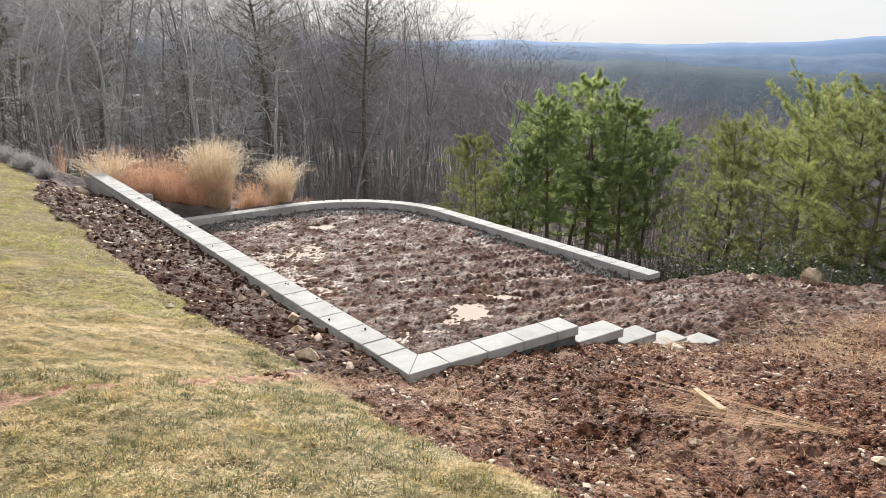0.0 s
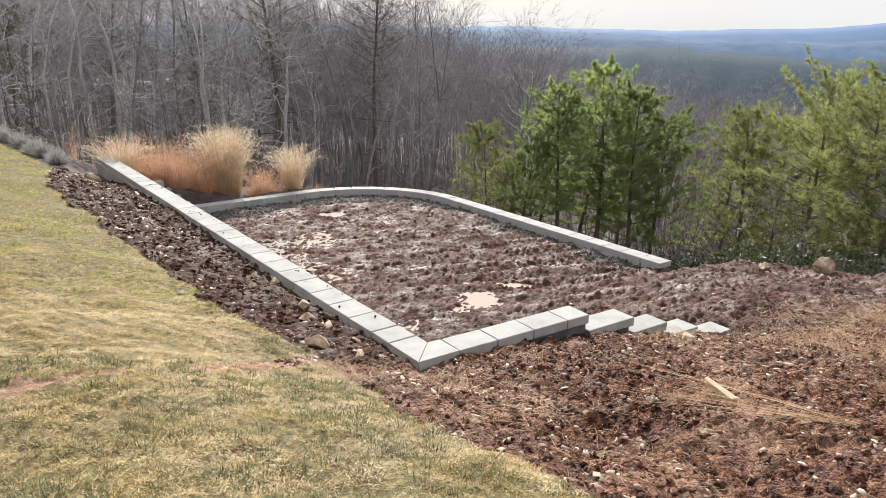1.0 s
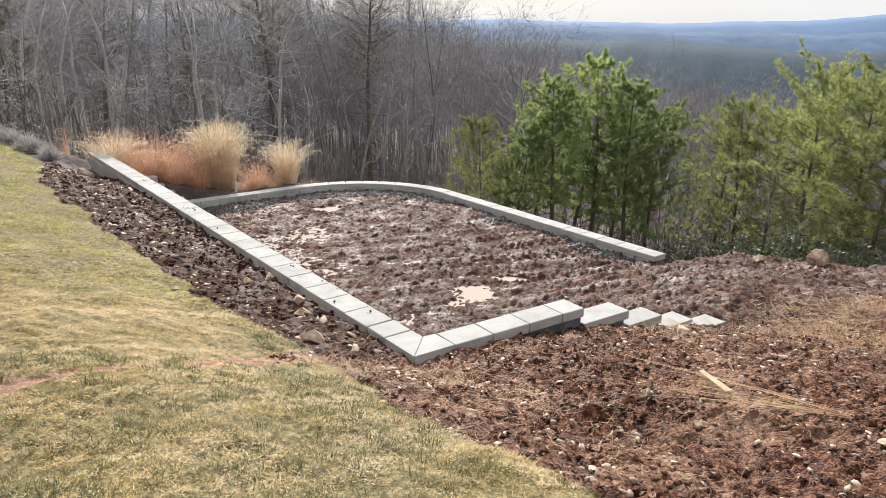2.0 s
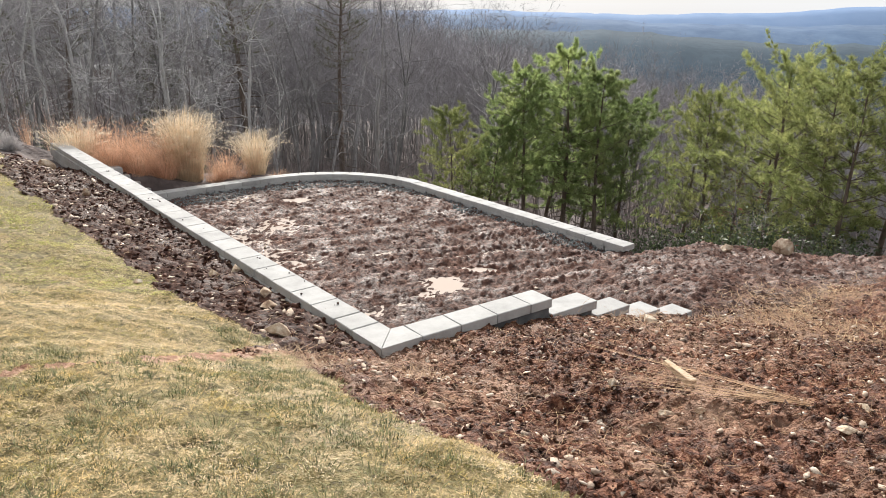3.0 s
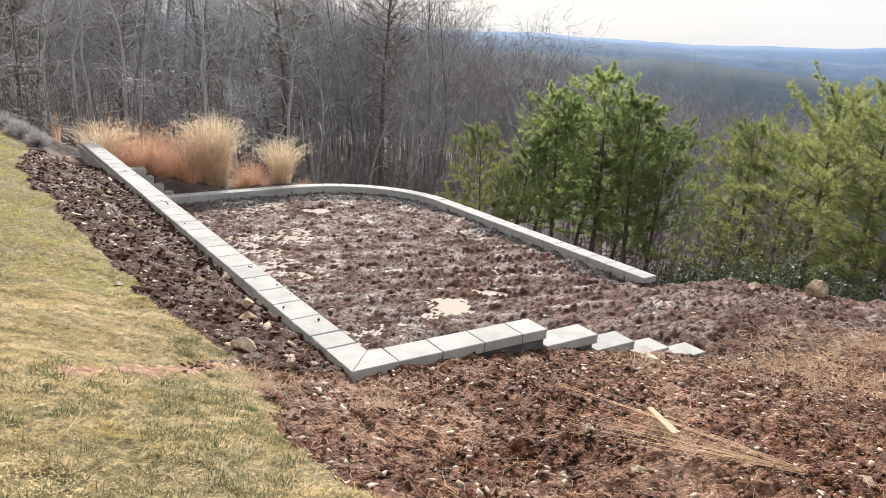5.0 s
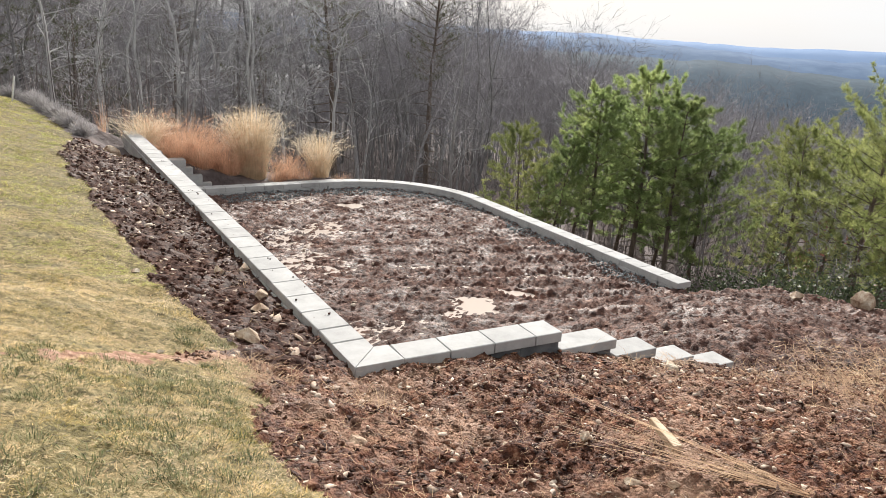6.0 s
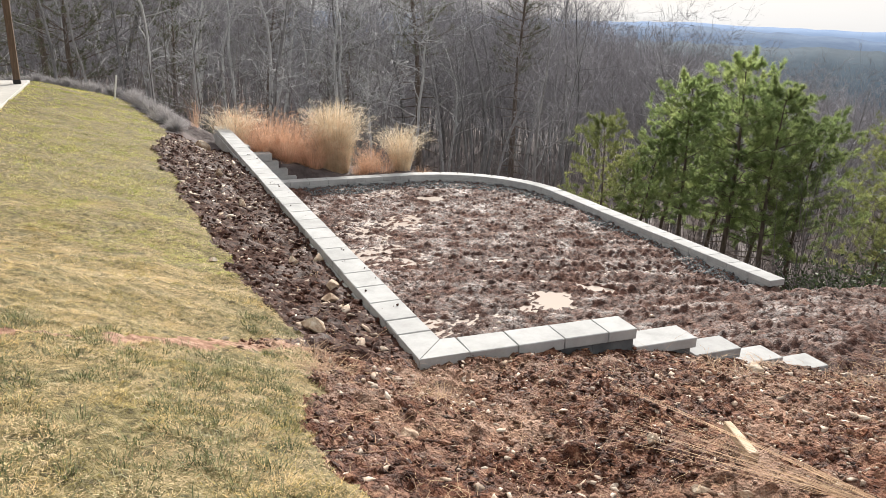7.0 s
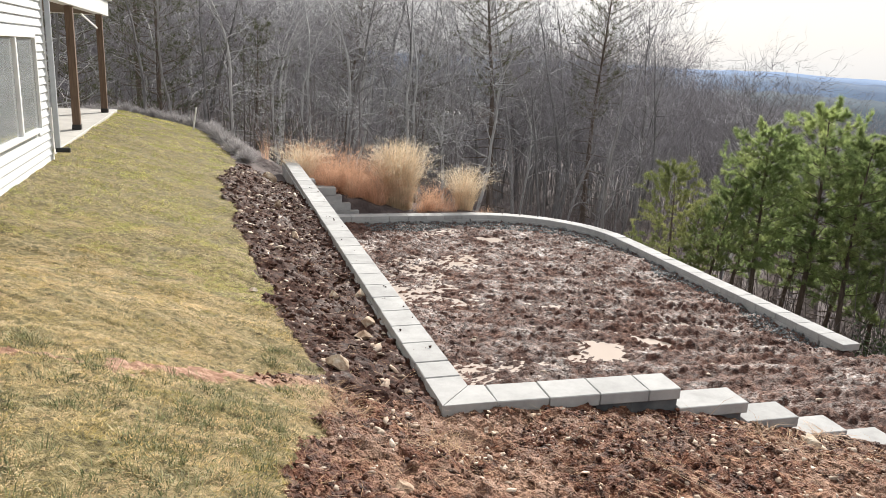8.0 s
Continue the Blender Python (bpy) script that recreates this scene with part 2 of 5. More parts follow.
def water_material():
    m = bpy.data.materials.new("muddy_water")
    m.use_nodes = True
    b = m.node_tree.nodes["Principled BSDF"]
    # muddy cream, raised paler so the base also carries sky reflection
    b.inputs["Base Color"].default_value = (0.47, 0.39, 0.335, 1)
    b.inputs["Roughness"].default_value = 0.04
    b.inputs["IOR"].default_value = 1.33
    return m


def glass_material():
    m = bpy.data.materials.new("window_glass")
    m.use_nodes = True
    b = m.node_tree.nodes["Principled BSDF"]
    b.inputs["Base Color"].default_value = (0.75, 0.78, 0.78, 1)
    b.inputs["Roughness"].default_value = 0.06
    b.inputs["Transmission Weight"].default_value = 0.8
    return m


M["water"], M["glass"] = water_material(), glass_material()


# ---- building helpers ----
def np_mesh(name, verts, faces, mat, smooth=False):
    """A mesh from vertex and face arrays (all faces with the same number of corners)."""
    verts, faces = np.asarray(verts, dtype=np.float32), np.asarray(faces, dtype=np.int32)
    me = bpy.data.meshes.new(name)
    k = faces.shape[1]
    me.vertices.add(len(verts))
    me.vertices.foreach_set("co", verts.ravel())
    me.loops.add(faces.size)
    me.loops.foreach_set("vertex_index", faces.ravel())
    me.polygons.add(len(faces))
    me.polygons.foreach_set("loop_start", np.arange(0, faces.size, k, dtype=np.int32))
    if smooth:
        me.polygons.foreach_set("use_smooth", np.ones(len(faces), dtype=bool))
    me.update(calc_edges=True)
    me.validate()
    me.materials.append(mat)
    return me


def part(name, me, parent, label="", m=None):
    """Links mesh data as one object under a thing or a part."""
    ob = new(name, me)
    ob.parent = parent
    if m is not None:
        ob.matrix_basis = m
    if label:
        tagged(ob, label)
    return ob


def thing(name, label, category, m=None, group="", kind="", me=None):
    ob = new(name, me)
    if m is not None:
        ob.matrix_basis = m
    return tagged(ob, label, category, group, kind)


def box_mesh(name, size, mat, bevel=0.004, centre=(0, 0, 0), segs=1):
    bm = bmesh.new()
    bmesh.ops.create_cube(bm, size=1)
    for w in bm.verts:
        w.co = Vector((w.co.x * size[0] + centre[0], w.co.y * size[1] + centre[1], w.co.z * size[2] + centre[2]))
    if bevel:
        bmesh.ops.bevel(bm, geom=list(bm.edges), offset=bevel, segments=segs, affect="EDGES", profile=0.5)
    me = bpy.data.meshes.new(name)
    bm.to_mesh(me)
    bm.free()
    me.materials.append(mat)
    return me


rng = np.random.default_rng(7)


def hash2(ix, iy, seed):
    h = (ix.astype(np.int64) * 374761393 + iy.astype(np.int64) * 668265263 + seed * 974634533) & 0xFFFFFFFF
    h = ((h ^ (h >> 13)) * 1274126177) & 0xFFFFFFFF
    return ((h ^ (h >> 16)) & 0xFFFF) / 65535.0


def vnoise(x, y, seed=0):
    ix, iy = np.floor(x), np.floor(y)
    fx, fy = x - ix, y - iy
    fx, fy = fx * fx * (3 - 2 * fx), fy * fy * (3 - 2 * fy)
    a, b = hash2(ix, iy, seed), hash2(ix + 1, iy, seed)
    c, d = hash2(ix, iy + 1, seed), hash2(ix + 1, iy + 1, seed)
    return (a * (1 - fx) + b * fx) * (1 - fy) + (c * (1 - fx) + d * fx) * fy - 0.5


def fbm(x, y, seed=0, octaves=4):
    s, amp = 0, 1.0
    for o in range(octaves):
        s = s + amp * vnoise(x * 2 ** o, y * 2 ** o, seed + o)
        amp *= 0.55
    return s


def sm(x, lo, hi):
    t = np.clip((x - lo) / (hi - lo), 0, 1)
    return t * t * (3 - 2 * t)


# ---- plan: a runs across the pad, b along the long wall, from the outer corner ----
CX, CY = -0.245, 5.86
AX, AY, BX, BY = 0.7511, 0.6602, -0.6602, 0.7511
TURN_Z = math.degrees(math.atan2(AY, AX))


def to_xy(a, b):
    return CX + a * AX + b * BX, CY + a * AY + b * BY


def to_ab(x, y):
    return (x - CX) * AX + (y - CY) * AY, (x - CX) * BX + (y - CY) * BY


def at_ab(a, b, z, turn=0.0):
    x, y = to_xy(a, b)
    return pose(x, y, z, 0, 0, TURN_Z + turn)


LONG_END, BACK_B, RIGHT_A, ROUND = 12.6, 11.25, 6.85, 2.7
WING_TILT = -0.045                     # the short wing leans off square by this


def pad_edge(a, b):
    """Signed distance to the outer line of the rounded pad (negative inside)."""
    da, db = a - (RIGHT_A - ROUND), b - (BACK_B - ROUND)
    corner = np.hypot(np.maximum(da, 0), np.maximum(db, 0)) - ROUND
    return np.where((da > 0) & (db > 0), corner, np.maximum(a - RIGHT_A, b - BACK_B))


def scar(a, b):
    """A worn bare line across the lawn."""
    mid = np.interp(a, [-6, -4, -3, -2.35, -1.9, -1.12, -0.85], [-1.2, -1.1, -1.07, -0.98, -0.78, 0.04, 0.23]) + 0.10 * vnoise(a * 1.6, a * 0 + 3, 70)
    return (np.abs(b - mid) < 0.065 + 0.15 * vnoise(a * 4, b * 7, 71) + 0.10 * vnoise(a * 13, b * 15, 72) + 0.04 * (a > -2)) & (a < -0.8) & (a > -6)


def lawn_edge(b):
    return np.interp(b, [-30, -2.8, -1.4, -0.2, 0.4, 0.9, 2.3, 5, 7.2, 9.3, 11.2, 12.6, 17, 19, 21, 23, 24.5, 40], [-2.0, -1.33, -1.15, -0.88, -0.93, -1.02, -1.16, -1.2, -1.4, -1.5, -1.05, -1.15, -2.0, -2.9, -4.3, -6.8, -10, -40])


def far_land(x, y):
    d = np.hypot(x, y - 8)
    z = -np.interp(d, [0, 12, 25, 45, 110, 300, 900, 1800, 5000], [3.6, 4.4, 6.6, 9.3, 13.5, 35, 150, 210, 230])
    az = np.arctan2(x, np.maximum(y + 5, 1))
    side = np.where(y > -5, np.clip(az, -0.8, 0.8), np.sign(x) * 0.8)
    z = z - np.clip(side - 0.05, 0, 0.6) * 0.30 * np.minimum(d, 260)
    z = z + np.clip(-side - 0.05, 0, 0.6) * 0.13 * np.minimum(np.maximum(d - 12, 0), 110)
    z = z + 1.2 * sm(-side, 0.25, 0.7) * sm(d, 14, 24)
    return z + fbm(x / 60, y / 60, 5, 3) * np.interp(d, [30, 120, 1000], [0, 3, 25])


def puddles(x, y):
    s = 0
    for px, py, rx, ry, sd in ((0.14, 10.52, 0.23, 0.25, 1), (0.55, 11.22, 0.34, 0.11, 2), (-3.4, 15.5, 0.32, 0.16, 3)):
        wob = fbm(x * 5, y * 5, 40 + sd, 3) * 0.7
        s = np.maximum(s, sm(1.25 - np.hypot((x - px) / rx, (y - py) / ry) + wob, 0, 0.5))
    return s


def land(x, y, rough=True):
    """Height of the ground at plan points."""
    x, y = np.asarray(x, dtype=float), np.asarray(y, dtype=float)
    a, b = to_ab(x, y)
    slope = 0.22 + 0.19 * (1 - sm(b, -0.2, 2.6))
    up = -np.clip(a, -3.9, 0) * slope - 0.15 * np.clip(a - 1.2, 0, 5) - 0.10 * np.clip(a - 2.4, 0, 2) + 0.2 * np.maximum(-b, 0)
    up = np.where(up > 0.85, 0.85 + 0.45 * np.tanh((up - 0.85) / 0.45), up)
    up = up + 0.05 * (1 - sm(a, 0.5, 1.5)) * sm(a, -0.4, 0.0) * sm(b, -0.9, -0.1)
    up = up - 0.26 * sm(b, 9.0, 11.8) * sm(a, -0.95, -0.2) * (1 - sm(b, 12.7, 13.4)) * (1 - sm(a, 0.1, 0.3))
    # past the lawn's edge behind the wall's end the ground falls
    over = np.maximum(a - lawn_edge(b) - 0.9, 0) * sm(b, 12.3, 13.5)
    up = up - 0.33 * over
    up = up - 0.10 * np.maximum(b - 16.5, 0)
    # the sunk pad with its ramp
    ramp = (1 - sm(b, 0.2, 3.2)) * sm(a, 2.2, 5.0) * (1 - sm(a, 5.5, 8.5))
    pad = -0.985 - 0.03 * np.clip(a - 6.9, 0, 8) + 0.42 * ramp
    crest = a - (10.3 - 0.75 * np.clip(b, -6, 4))
    pad = pad - 0.5 * np.maximum(crest, 0) - 0.04 * np.clip(a - 6.9, 0, 4)
    edge = pad_edge(a, b)
    mound = np.clip(-0.12 - 0.30 * a, -0.95, 0.2)
    behind = -0.95 + (mound + 0.95) * sm(b, BACK_B + 0.34, BACK_B + 0.42) - 0.32 * np.maximum(b - 13.2, 0)
    beside = -1.3 - 0.42 * np.maximum(edge, 0)
    out = np.where(a > 4.4, beside * sm(a, 4.4, 6) + behind * (1 - sm(a, 4.4, 6)) - 0.25 * np.maximum(edge - 0.5, 0) * (1 - sm(a, 4.4, 6)), behind)
    w_out = sm(edge, -0.18, -0.12) * np.where(a > 4.4, sm(b, 2.2, 2.9), 1.0)
    low = pad * (1 - w_out) + out * w_out
    half = np.interp(a, [4.0, 5.2], [0.02, 1.3])
    w = sm(b - WING_TILT * a, 0.15 - half, 0.15 + half) * sm(a, 0.13, 0.17)
    z = up * (1 - w) + low * w
    past = sm(b, 12.5, 12.7) * sm(a, -0.3, 0.8)
    z = z * (1 - past) + np.minimum(up + 0.02, behind) * past
    far = far_land(x, y)
    z = np.maximum(z, far)
    gone = sm(np.hypot(x, y - 8), 26, 40)
    z = z * (1 - gone) + far * gone
    if rough:
        kind = zone(x, y)
        pud = puddles(x, y)
        clods = np.abs(fbm(x * 2.6, y * 2.6, 11, 3)) * 0.07 + np.abs(fbm(x * 7.5, y * 7.5, 12, 4)) * 0.06 + np.abs(fbm(x * 19, y * 19, 19, 2)) * 0.03 + fbm(x * 1.1, y * 1.1, 23, 2) * 0.07
        fine = fbm(x * 8, y * 8, 14, 3)
        churn = np.abs(fbm((a * 0.97 + b * 0.26) * 6.5, (b * 0.97 - a * 0.26) * 17.0, 15, 3))
        crumb = hash2(np.round(x * 300), np.round(y * 300), 99) - 0.5
        # tracks that run out across the open side, with lug marks across them
        lane = sm(a, 2.2, 4.2) * (1 - sm(b, 5.5, 8.0))
        way = b * 0.96 + a * 0.28 + 0.25 * fbm(x * 0.5, y * 0.5, 13, 2)
        tread = lane * (0.026 * np.sin(way * 11.5) + 0.009 * np.sign(np.sin(way * 11.5 + 1.0)) * np.sin(a * 34 + 3 * np.sin(way * 5.7)))
        m_pad = 0.105 * np.maximum(churn - 0.07, 0) + 0.022 * fine + tread - 0.040 + 0.05 * fbm(x * 0.9, y * 0.9, 18, 2) + 0.009 * crumb
        m_pad = m_pad * (1 - pud) + pud * (-0.085 + 0.01 * fine)
        worn = np.where((kind == 2) & scar(a, b), 0.15, 1.0)
        z = z + np.where(kind == 1, m_pad, 0) + np.where(kind == 2, (clods - 0.035 + 0.026 * crumb + 0.045 * fine) * worn, 0)
        z = z + np.where(kind == 0, fbm(x * 1.3, y * 1.3, 16, 4) * 0.05 + np.abs(fbm(x * 6.5, y * 6.5, 22, 3)) * 0.05 * (1 - sm(b, 1, 6)), 0) + np.where(kind == 3, fbm(x * 0.4, y * 0.4, 17, 4) * 0.25 * sm(np.hypot(x, y - 8), 16, 30), 0)
    return z


def zone(x, y):
    """0 lawn, 1 pad mud, 2 bare soil, 3 woodland floor."""
    a, b = to_ab(x, y)
    wob = fbm(x * 1.4, y * 1.4, 21, 4) * 0.22
    lawn = (a < lawn_edge(b) + wob) & (b < 27) & ~scar(a, b)
    inside = (pad_edge(a, b) < -0.15) & (a > 0.15) & (b - WING_TILT * a > np.interp(a, [4.2, 5], [0.15, 0.9]))
    crest = a - (10.6 - 0.75 * np.clip(b, -6, 4))
    soil = (~lawn) & (b < 12.8) & ~((pad_edge(a, b) > 0.3) & (b > 2.6)) & (crest + wob < 0) & (b > -14)
    return np.where(lawn, 0, np.where(inside & soil, 1, np.where(soil, 2, 3)))


def axis(lo, hi, step, far_lo, far_hi, grow=1.16):
    mid = list(np.arange(lo, hi, step))
    left, right, s = [], [], step
    p = lo
    while p > far_lo:
        s *= grow
        p -= s
        left.append(p)
    p, s = mid[-1], step
    while p < far_hi:
        s *= grow
        p += s
        right.append(p)
    return np.array(left[::-1] + mid + right)


def build_ground():
    xs = axis(-9.6, 8.4, 0.031, -4600, 4600)
    ys = axis(1.9, 18.6, 0.031, -300, 4800)
    ys = np.concatenate([ys[ys < 1.9], np.arange(1.9, 7.2, 0.021), ys[ys > 7.21]])
    X, Y = np.meshgrid(xs, ys)
    Z = land(X, Y)
    nx, ny = len(xs), len(ys)
    idx = np.arange(nx * ny).reshape(ny, nx)
    quads = np.stack([idx[:-1, :-1], idx[:-1, 1:], idx[1:, 1:], idx[1:, :-1]], -1).reshape(-1, 4)
    co = np.stack([X, Y, Z], -1).reshape(-1, 3)
    mid = co[quads].mean(1)
    kinds = zone(mid[:, 0], mid[:, 1])
    ma, mb = to_ab(mid[:, 0], mid[:, 1])
    kinds = np.where((kinds == 2) & (ma < 0.1) & (mb > 0.1), 5, kinds)
    wet_edge = -0.75 + 0.7 * fbm(ma * 1.5, mb * 1.5, 92, 4)
    kinds = np.where((kinds == 2) & (ma > 4.0) & (mb > wet_edge), 1, kinds)
    kinds = np.where((kinds == 2) & scar(ma, mb), 6, kinds)
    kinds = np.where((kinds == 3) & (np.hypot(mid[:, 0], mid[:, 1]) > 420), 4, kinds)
    rows = ((0, "lawn", "sloping lawn of short winter grass, half green, half straw", "lawn", "lawn"),
            (1, "mud_pad", "churned wet red mud with tyre tracks inside the low walls", "mud", "mud"),
            (2, "soil_bank", "loose red clay soil with clods beside the wall", "soil", "soil"),
            (6, "bare_line", "worn line of pale pinkish clay across the lawn", "soil", "bare_line"),
            (5, "soil_strip", "dark turned clay soil between lawn and wall", "soil", "clod"),
            (3, "ground", "woodland floor covered with brown fallen leaves", "ground", "floor"),
            (4, "backdrop", "far wooded valley floor, tinted blue-grey for haze", "valley", "valley"))
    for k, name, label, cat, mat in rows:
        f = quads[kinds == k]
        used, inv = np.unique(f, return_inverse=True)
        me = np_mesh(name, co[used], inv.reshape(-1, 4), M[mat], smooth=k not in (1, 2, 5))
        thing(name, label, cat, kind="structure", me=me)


build_ground()


# ---- distant ridges ----
def ridge(name, label, mat, dist, base, depth, crest_pairs, seed, amp):
    """A long hill seen from its side: crest height by compass angle (degrees from ahead, to the right)."""
    az = np.radians(np.linspace(-75, 75, 260))
    top = np.interp(np.degrees(az), [p[0] for p in crest_pairs], [p[1] for p in crest_pairs])
    plain = top + fbm(az * 9, az * 0 + seed, seed, 2) * amp
    top = plain + fbm(az * 60, az * 0 + seed, seed + 7, 5) * amp * 0.5
    verts, n = [], len(az)
    for k, fr in enumerate((0, 0.35, 0.7, 1.0, 0.6)):
        d = dist - depth * (1 - fr) if k < 4 else dist + depth * 0.5
        d = d / np.cos(np.clip(az, -0.6, 0.6)) * 1.0
        h = base + ((top if k == 3 else plain) - base) * np.sin(fr * math.pi / 2) + fbm(az * 40 + k * 9, az * 0 + k, seed + k, 4) * amp * 0.6 * (k in (1, 2))
        verts.append(np.stack([np.sin(az) * d, np.cos(az) * d, h], -1))
    co = np.concatenate(verts)
    idx = np.arange(5 * n).reshape(5, n)
    q = np.stack([idx[:-1, :-1], idx[:-1, 1:], idx[1:, 1:], idx[1:, :-1]], -1).reshape(-1, 4)
    thing(name, label, "hill", kind="structure", me=np_mesh(name, co, q, M[mat], smooth=True))


ridge("backdrop_ridge_green", "dark wooded ridge across the valley, tinted blue-green for haze", "ridge_green", 1500, -210, 500, [(-75, -20), (0, -26), (8, -28), (18, -44), (30, -52), (75, -60)], 3, 10)
ridge("backdrop_ridge_blue", "wooded hills beyond the valley, coloured blue for haze", "ridge", 2700, -215, 700, [(-75, 10), (2, 4), (12, -12), (22, -30), (32, -20), (75, -10)], 6, 16)
ridge("backdrop_mountain", "mountain line on the horizon, coloured pale blue for haze", "ridge_far", 3900, -220, 600, [(-75, 30), (-2, 26), (5, 16), (12, 12), (22, 22), (25, 44), (32, 66), (40, 60), (75, 40)], 9, 9)


# ---- retaining walls ----
BL, BW, CAP, BH = 0.43, 0.30, 0.10, 0.177     # block length, depth, cap height, course height
GAP = 0.006


def block_mesh(length, worn=0, high=BH, mat="block"):
    """One wall unit with bevelled, slightly chipped edges; origin at the middle of its base."""
    bm = bmesh.new()
    bmesh.ops.create_cube(bm, size=1)
    for w in bm.verts:
        w.co = Vector((w.co.x * (length - GAP), w.co.y * BW, (w.co.z + 0.5) * (high - 0.003)))
    bmesh.ops.bevel(bm, geom=list(bm.edges), offset=0.006, segments=1, affect="EDGES", profile=0.5)
    r = random.Random(worn)
    for w in bm.verts:
        w.co += Vector((r.uniform(-1, 1), r.uniform(-1, 1), r.uniform(-1, 1))) * 0.0016
    me = bpy.data.meshes.new("block")
    bm.to_mesh(me)
    bm.free()
    me.materials.append(M[mat])
    return me


BLOCKS = [block_mesh(BL, k) for k in range(4)]
DARK_BLOCKS = [block_mesh(BL, 12 + k, BH, "dark_block") for k in range(4)]
HALF = block_mesh(0.30, 9)
ARC = block_mesh(0.405, 10)
CAPS = [block_mesh(BL, 20 + k, CAP) for k in range(4)]
HALF_CAP, ARC_CAP = block_mesh(0.30, 29, CAP), block_mesh(0.405, 30, CAP)


def corner_mesh(pts):
    """One half of the mitred corner cap."""
    bm = bmesh.new()
    f = bm.faces.new([bm.verts.new((x, y, 0)) for x, y in pts])
    for g in bmesh.ops.extrude_face_region(bm, geom=[f])["geom"]:
        if isinstance(g, bmesh.types.BMVert):
            g.co.z += CAP - 0.003
    bmesh.ops.recalc_face_normals(bm, faces=list(bm.faces))
    bmesh.ops.bevel(bm, geom=list(bm.edges), offset=0.003, segments=1, affect="EDGES", profile=0.5)
    me = bpy.data.meshes.new("corner_block")
    bm.to_mesh(me)
    bm.free()
    me.materials.append(M["block"])
    return me


def put_block(parent, me, a, b, z, turn=0.0, r=None):
    r = r or random
    part("block", me, parent, m=at_ab(a + r.uniform(-0.002, 0.002), b + r.uniform(-0.003, 0.003), z + r.uniform(0, 0.003), turn + r.uniform(-0.3, 0.3)))


def build_walls():
    r = random.Random(4)
    top = 0.05                                       # base of the caps; their tops lie at 0.15
    wing_turn = math.degrees(math.atan(WING_TILT))
    wall = thing("retaining_wall", "long low retaining wall of grey concrete blocks with a stepped short wing", "retaining wall", kind="structure")
    for pts in ([(0.002, -0.001), (0.426, -0.012), (0.426, 0.286), (0.301, 0.298)], [(-0.001, 0.002), (0.298, 0.301), (0.298, 0.476), (0, 0.476)]):
        part("corner_block", corner_mesh(pts), wall, "mitred corner cap block", at_ab(0, 0, top, 0))
    # the long wall, caps and then course by course
    put_block(wall, HALF_CAP, 0.15, 0.48 + 0.16, top, 90, r)
    b = 0.80
    while b < LONG_END - 0.1:
        put_block(wall, CAPS[r.randrange(4)], 0.15, b + BL / 2, top, 90, r)
        b += BL
    for c in range(1, 7):
        b = 0.02 if c % 2 else 0.22
        while b < LONG_END - 0.1:
            put_block(wall, BLOCKS[r.randrange(4)], 0.136, b + BL / 2, top - BH * c, 90, r)
            b += BL
    # the wing: each course ends a step further out and carries its own caps
    ends = [2.01, 2.68, 3.22, 3.77, 4.40]

    def run(start, stop, z, full, half, back):
        a = start
        while a < stop - 0.05:
            length = min(BL, stop - a) if stop - start > 0.9 else stop - start
            me = full[r.randrange(4)] if 0.40 < length < 0.44 else block_mesh(length, 60, CAP if full is CAPS else BH, "block" if full is CAPS else "dark_block")
            mid = a + length / 2
            put_block(wall, me, mid, 0.15 + WING_TILT * mid + back, z, wing_turn, r)
            a += length

    for c in range(6):
        run(0.43 if c == 0 else ends[min(c, 5) - 1] + 0.002, ends[c], top - BH * c, CAPS, HALF_CAP, 0.0) if c < 5 else None
        run(0.31 + 0.2 * (c % 2), ends[min(c, 4)] - 0.004, top - BH * (c + 1), DARK_BLOCKS, HALF, 0.045)
    # the stepped return at the far end
    for c, last in enumerate((0.60, 1.06, 1.20, 1.40, 1.60)):
        z = -0.30 - BH * c
        a = 0.30
        while a < last - 0.05:
            length = min(BL, last - a)
            put_block(wall, BLOCKS[r.randrange(4)] if length > 0.4 else HALF, last - (a - 0.30) - length / 2, BACK_B + 0.38, z, 0, r)
            a += BL
    curve = thing("low_curved_wall", "low curved edging wall of pale grey concrete cap blocks", "garden wall", kind="structure")
    ctop = -0.85
    for c in range(4):
        z = ctop - CAP - BH * c
        full, half, arc = (CAPS, HALF_CAP, ARC_CAP) if c == 0 else (BLOCKS, HALF, ARC)
        a = 0.9 + 0.2 * (c % 2)
        while a < RIGHT_A - ROUND - 0.1:
            put_block(curve, full[r.randrange(4)], a + BL / 2, BACK_B - 0.15, z, 0, r)
            a += BL
        n = 10
        for k in range(n):
            th = (k + 0.5) / n * math.pi / 2
            rad = ROUND - 0.15
            put_block(curve, arc, RIGHT_A - ROUND + math.sin(th) * rad, BACK_B - ROUND + math.cos(th) * rad, z, -math.degrees(th), r)
        b = BACK_B - ROUND - 0.02
        stop = 2.5 + 0.08 * c
        while b > stop + 0.1:
            length = min(BL, b - stop)
            put_block(curve, full[r.randrange(4)] if length > 0.4 else half, RIGHT_A - 0.15, b - length / 2, z, 90, r)
            b -= length


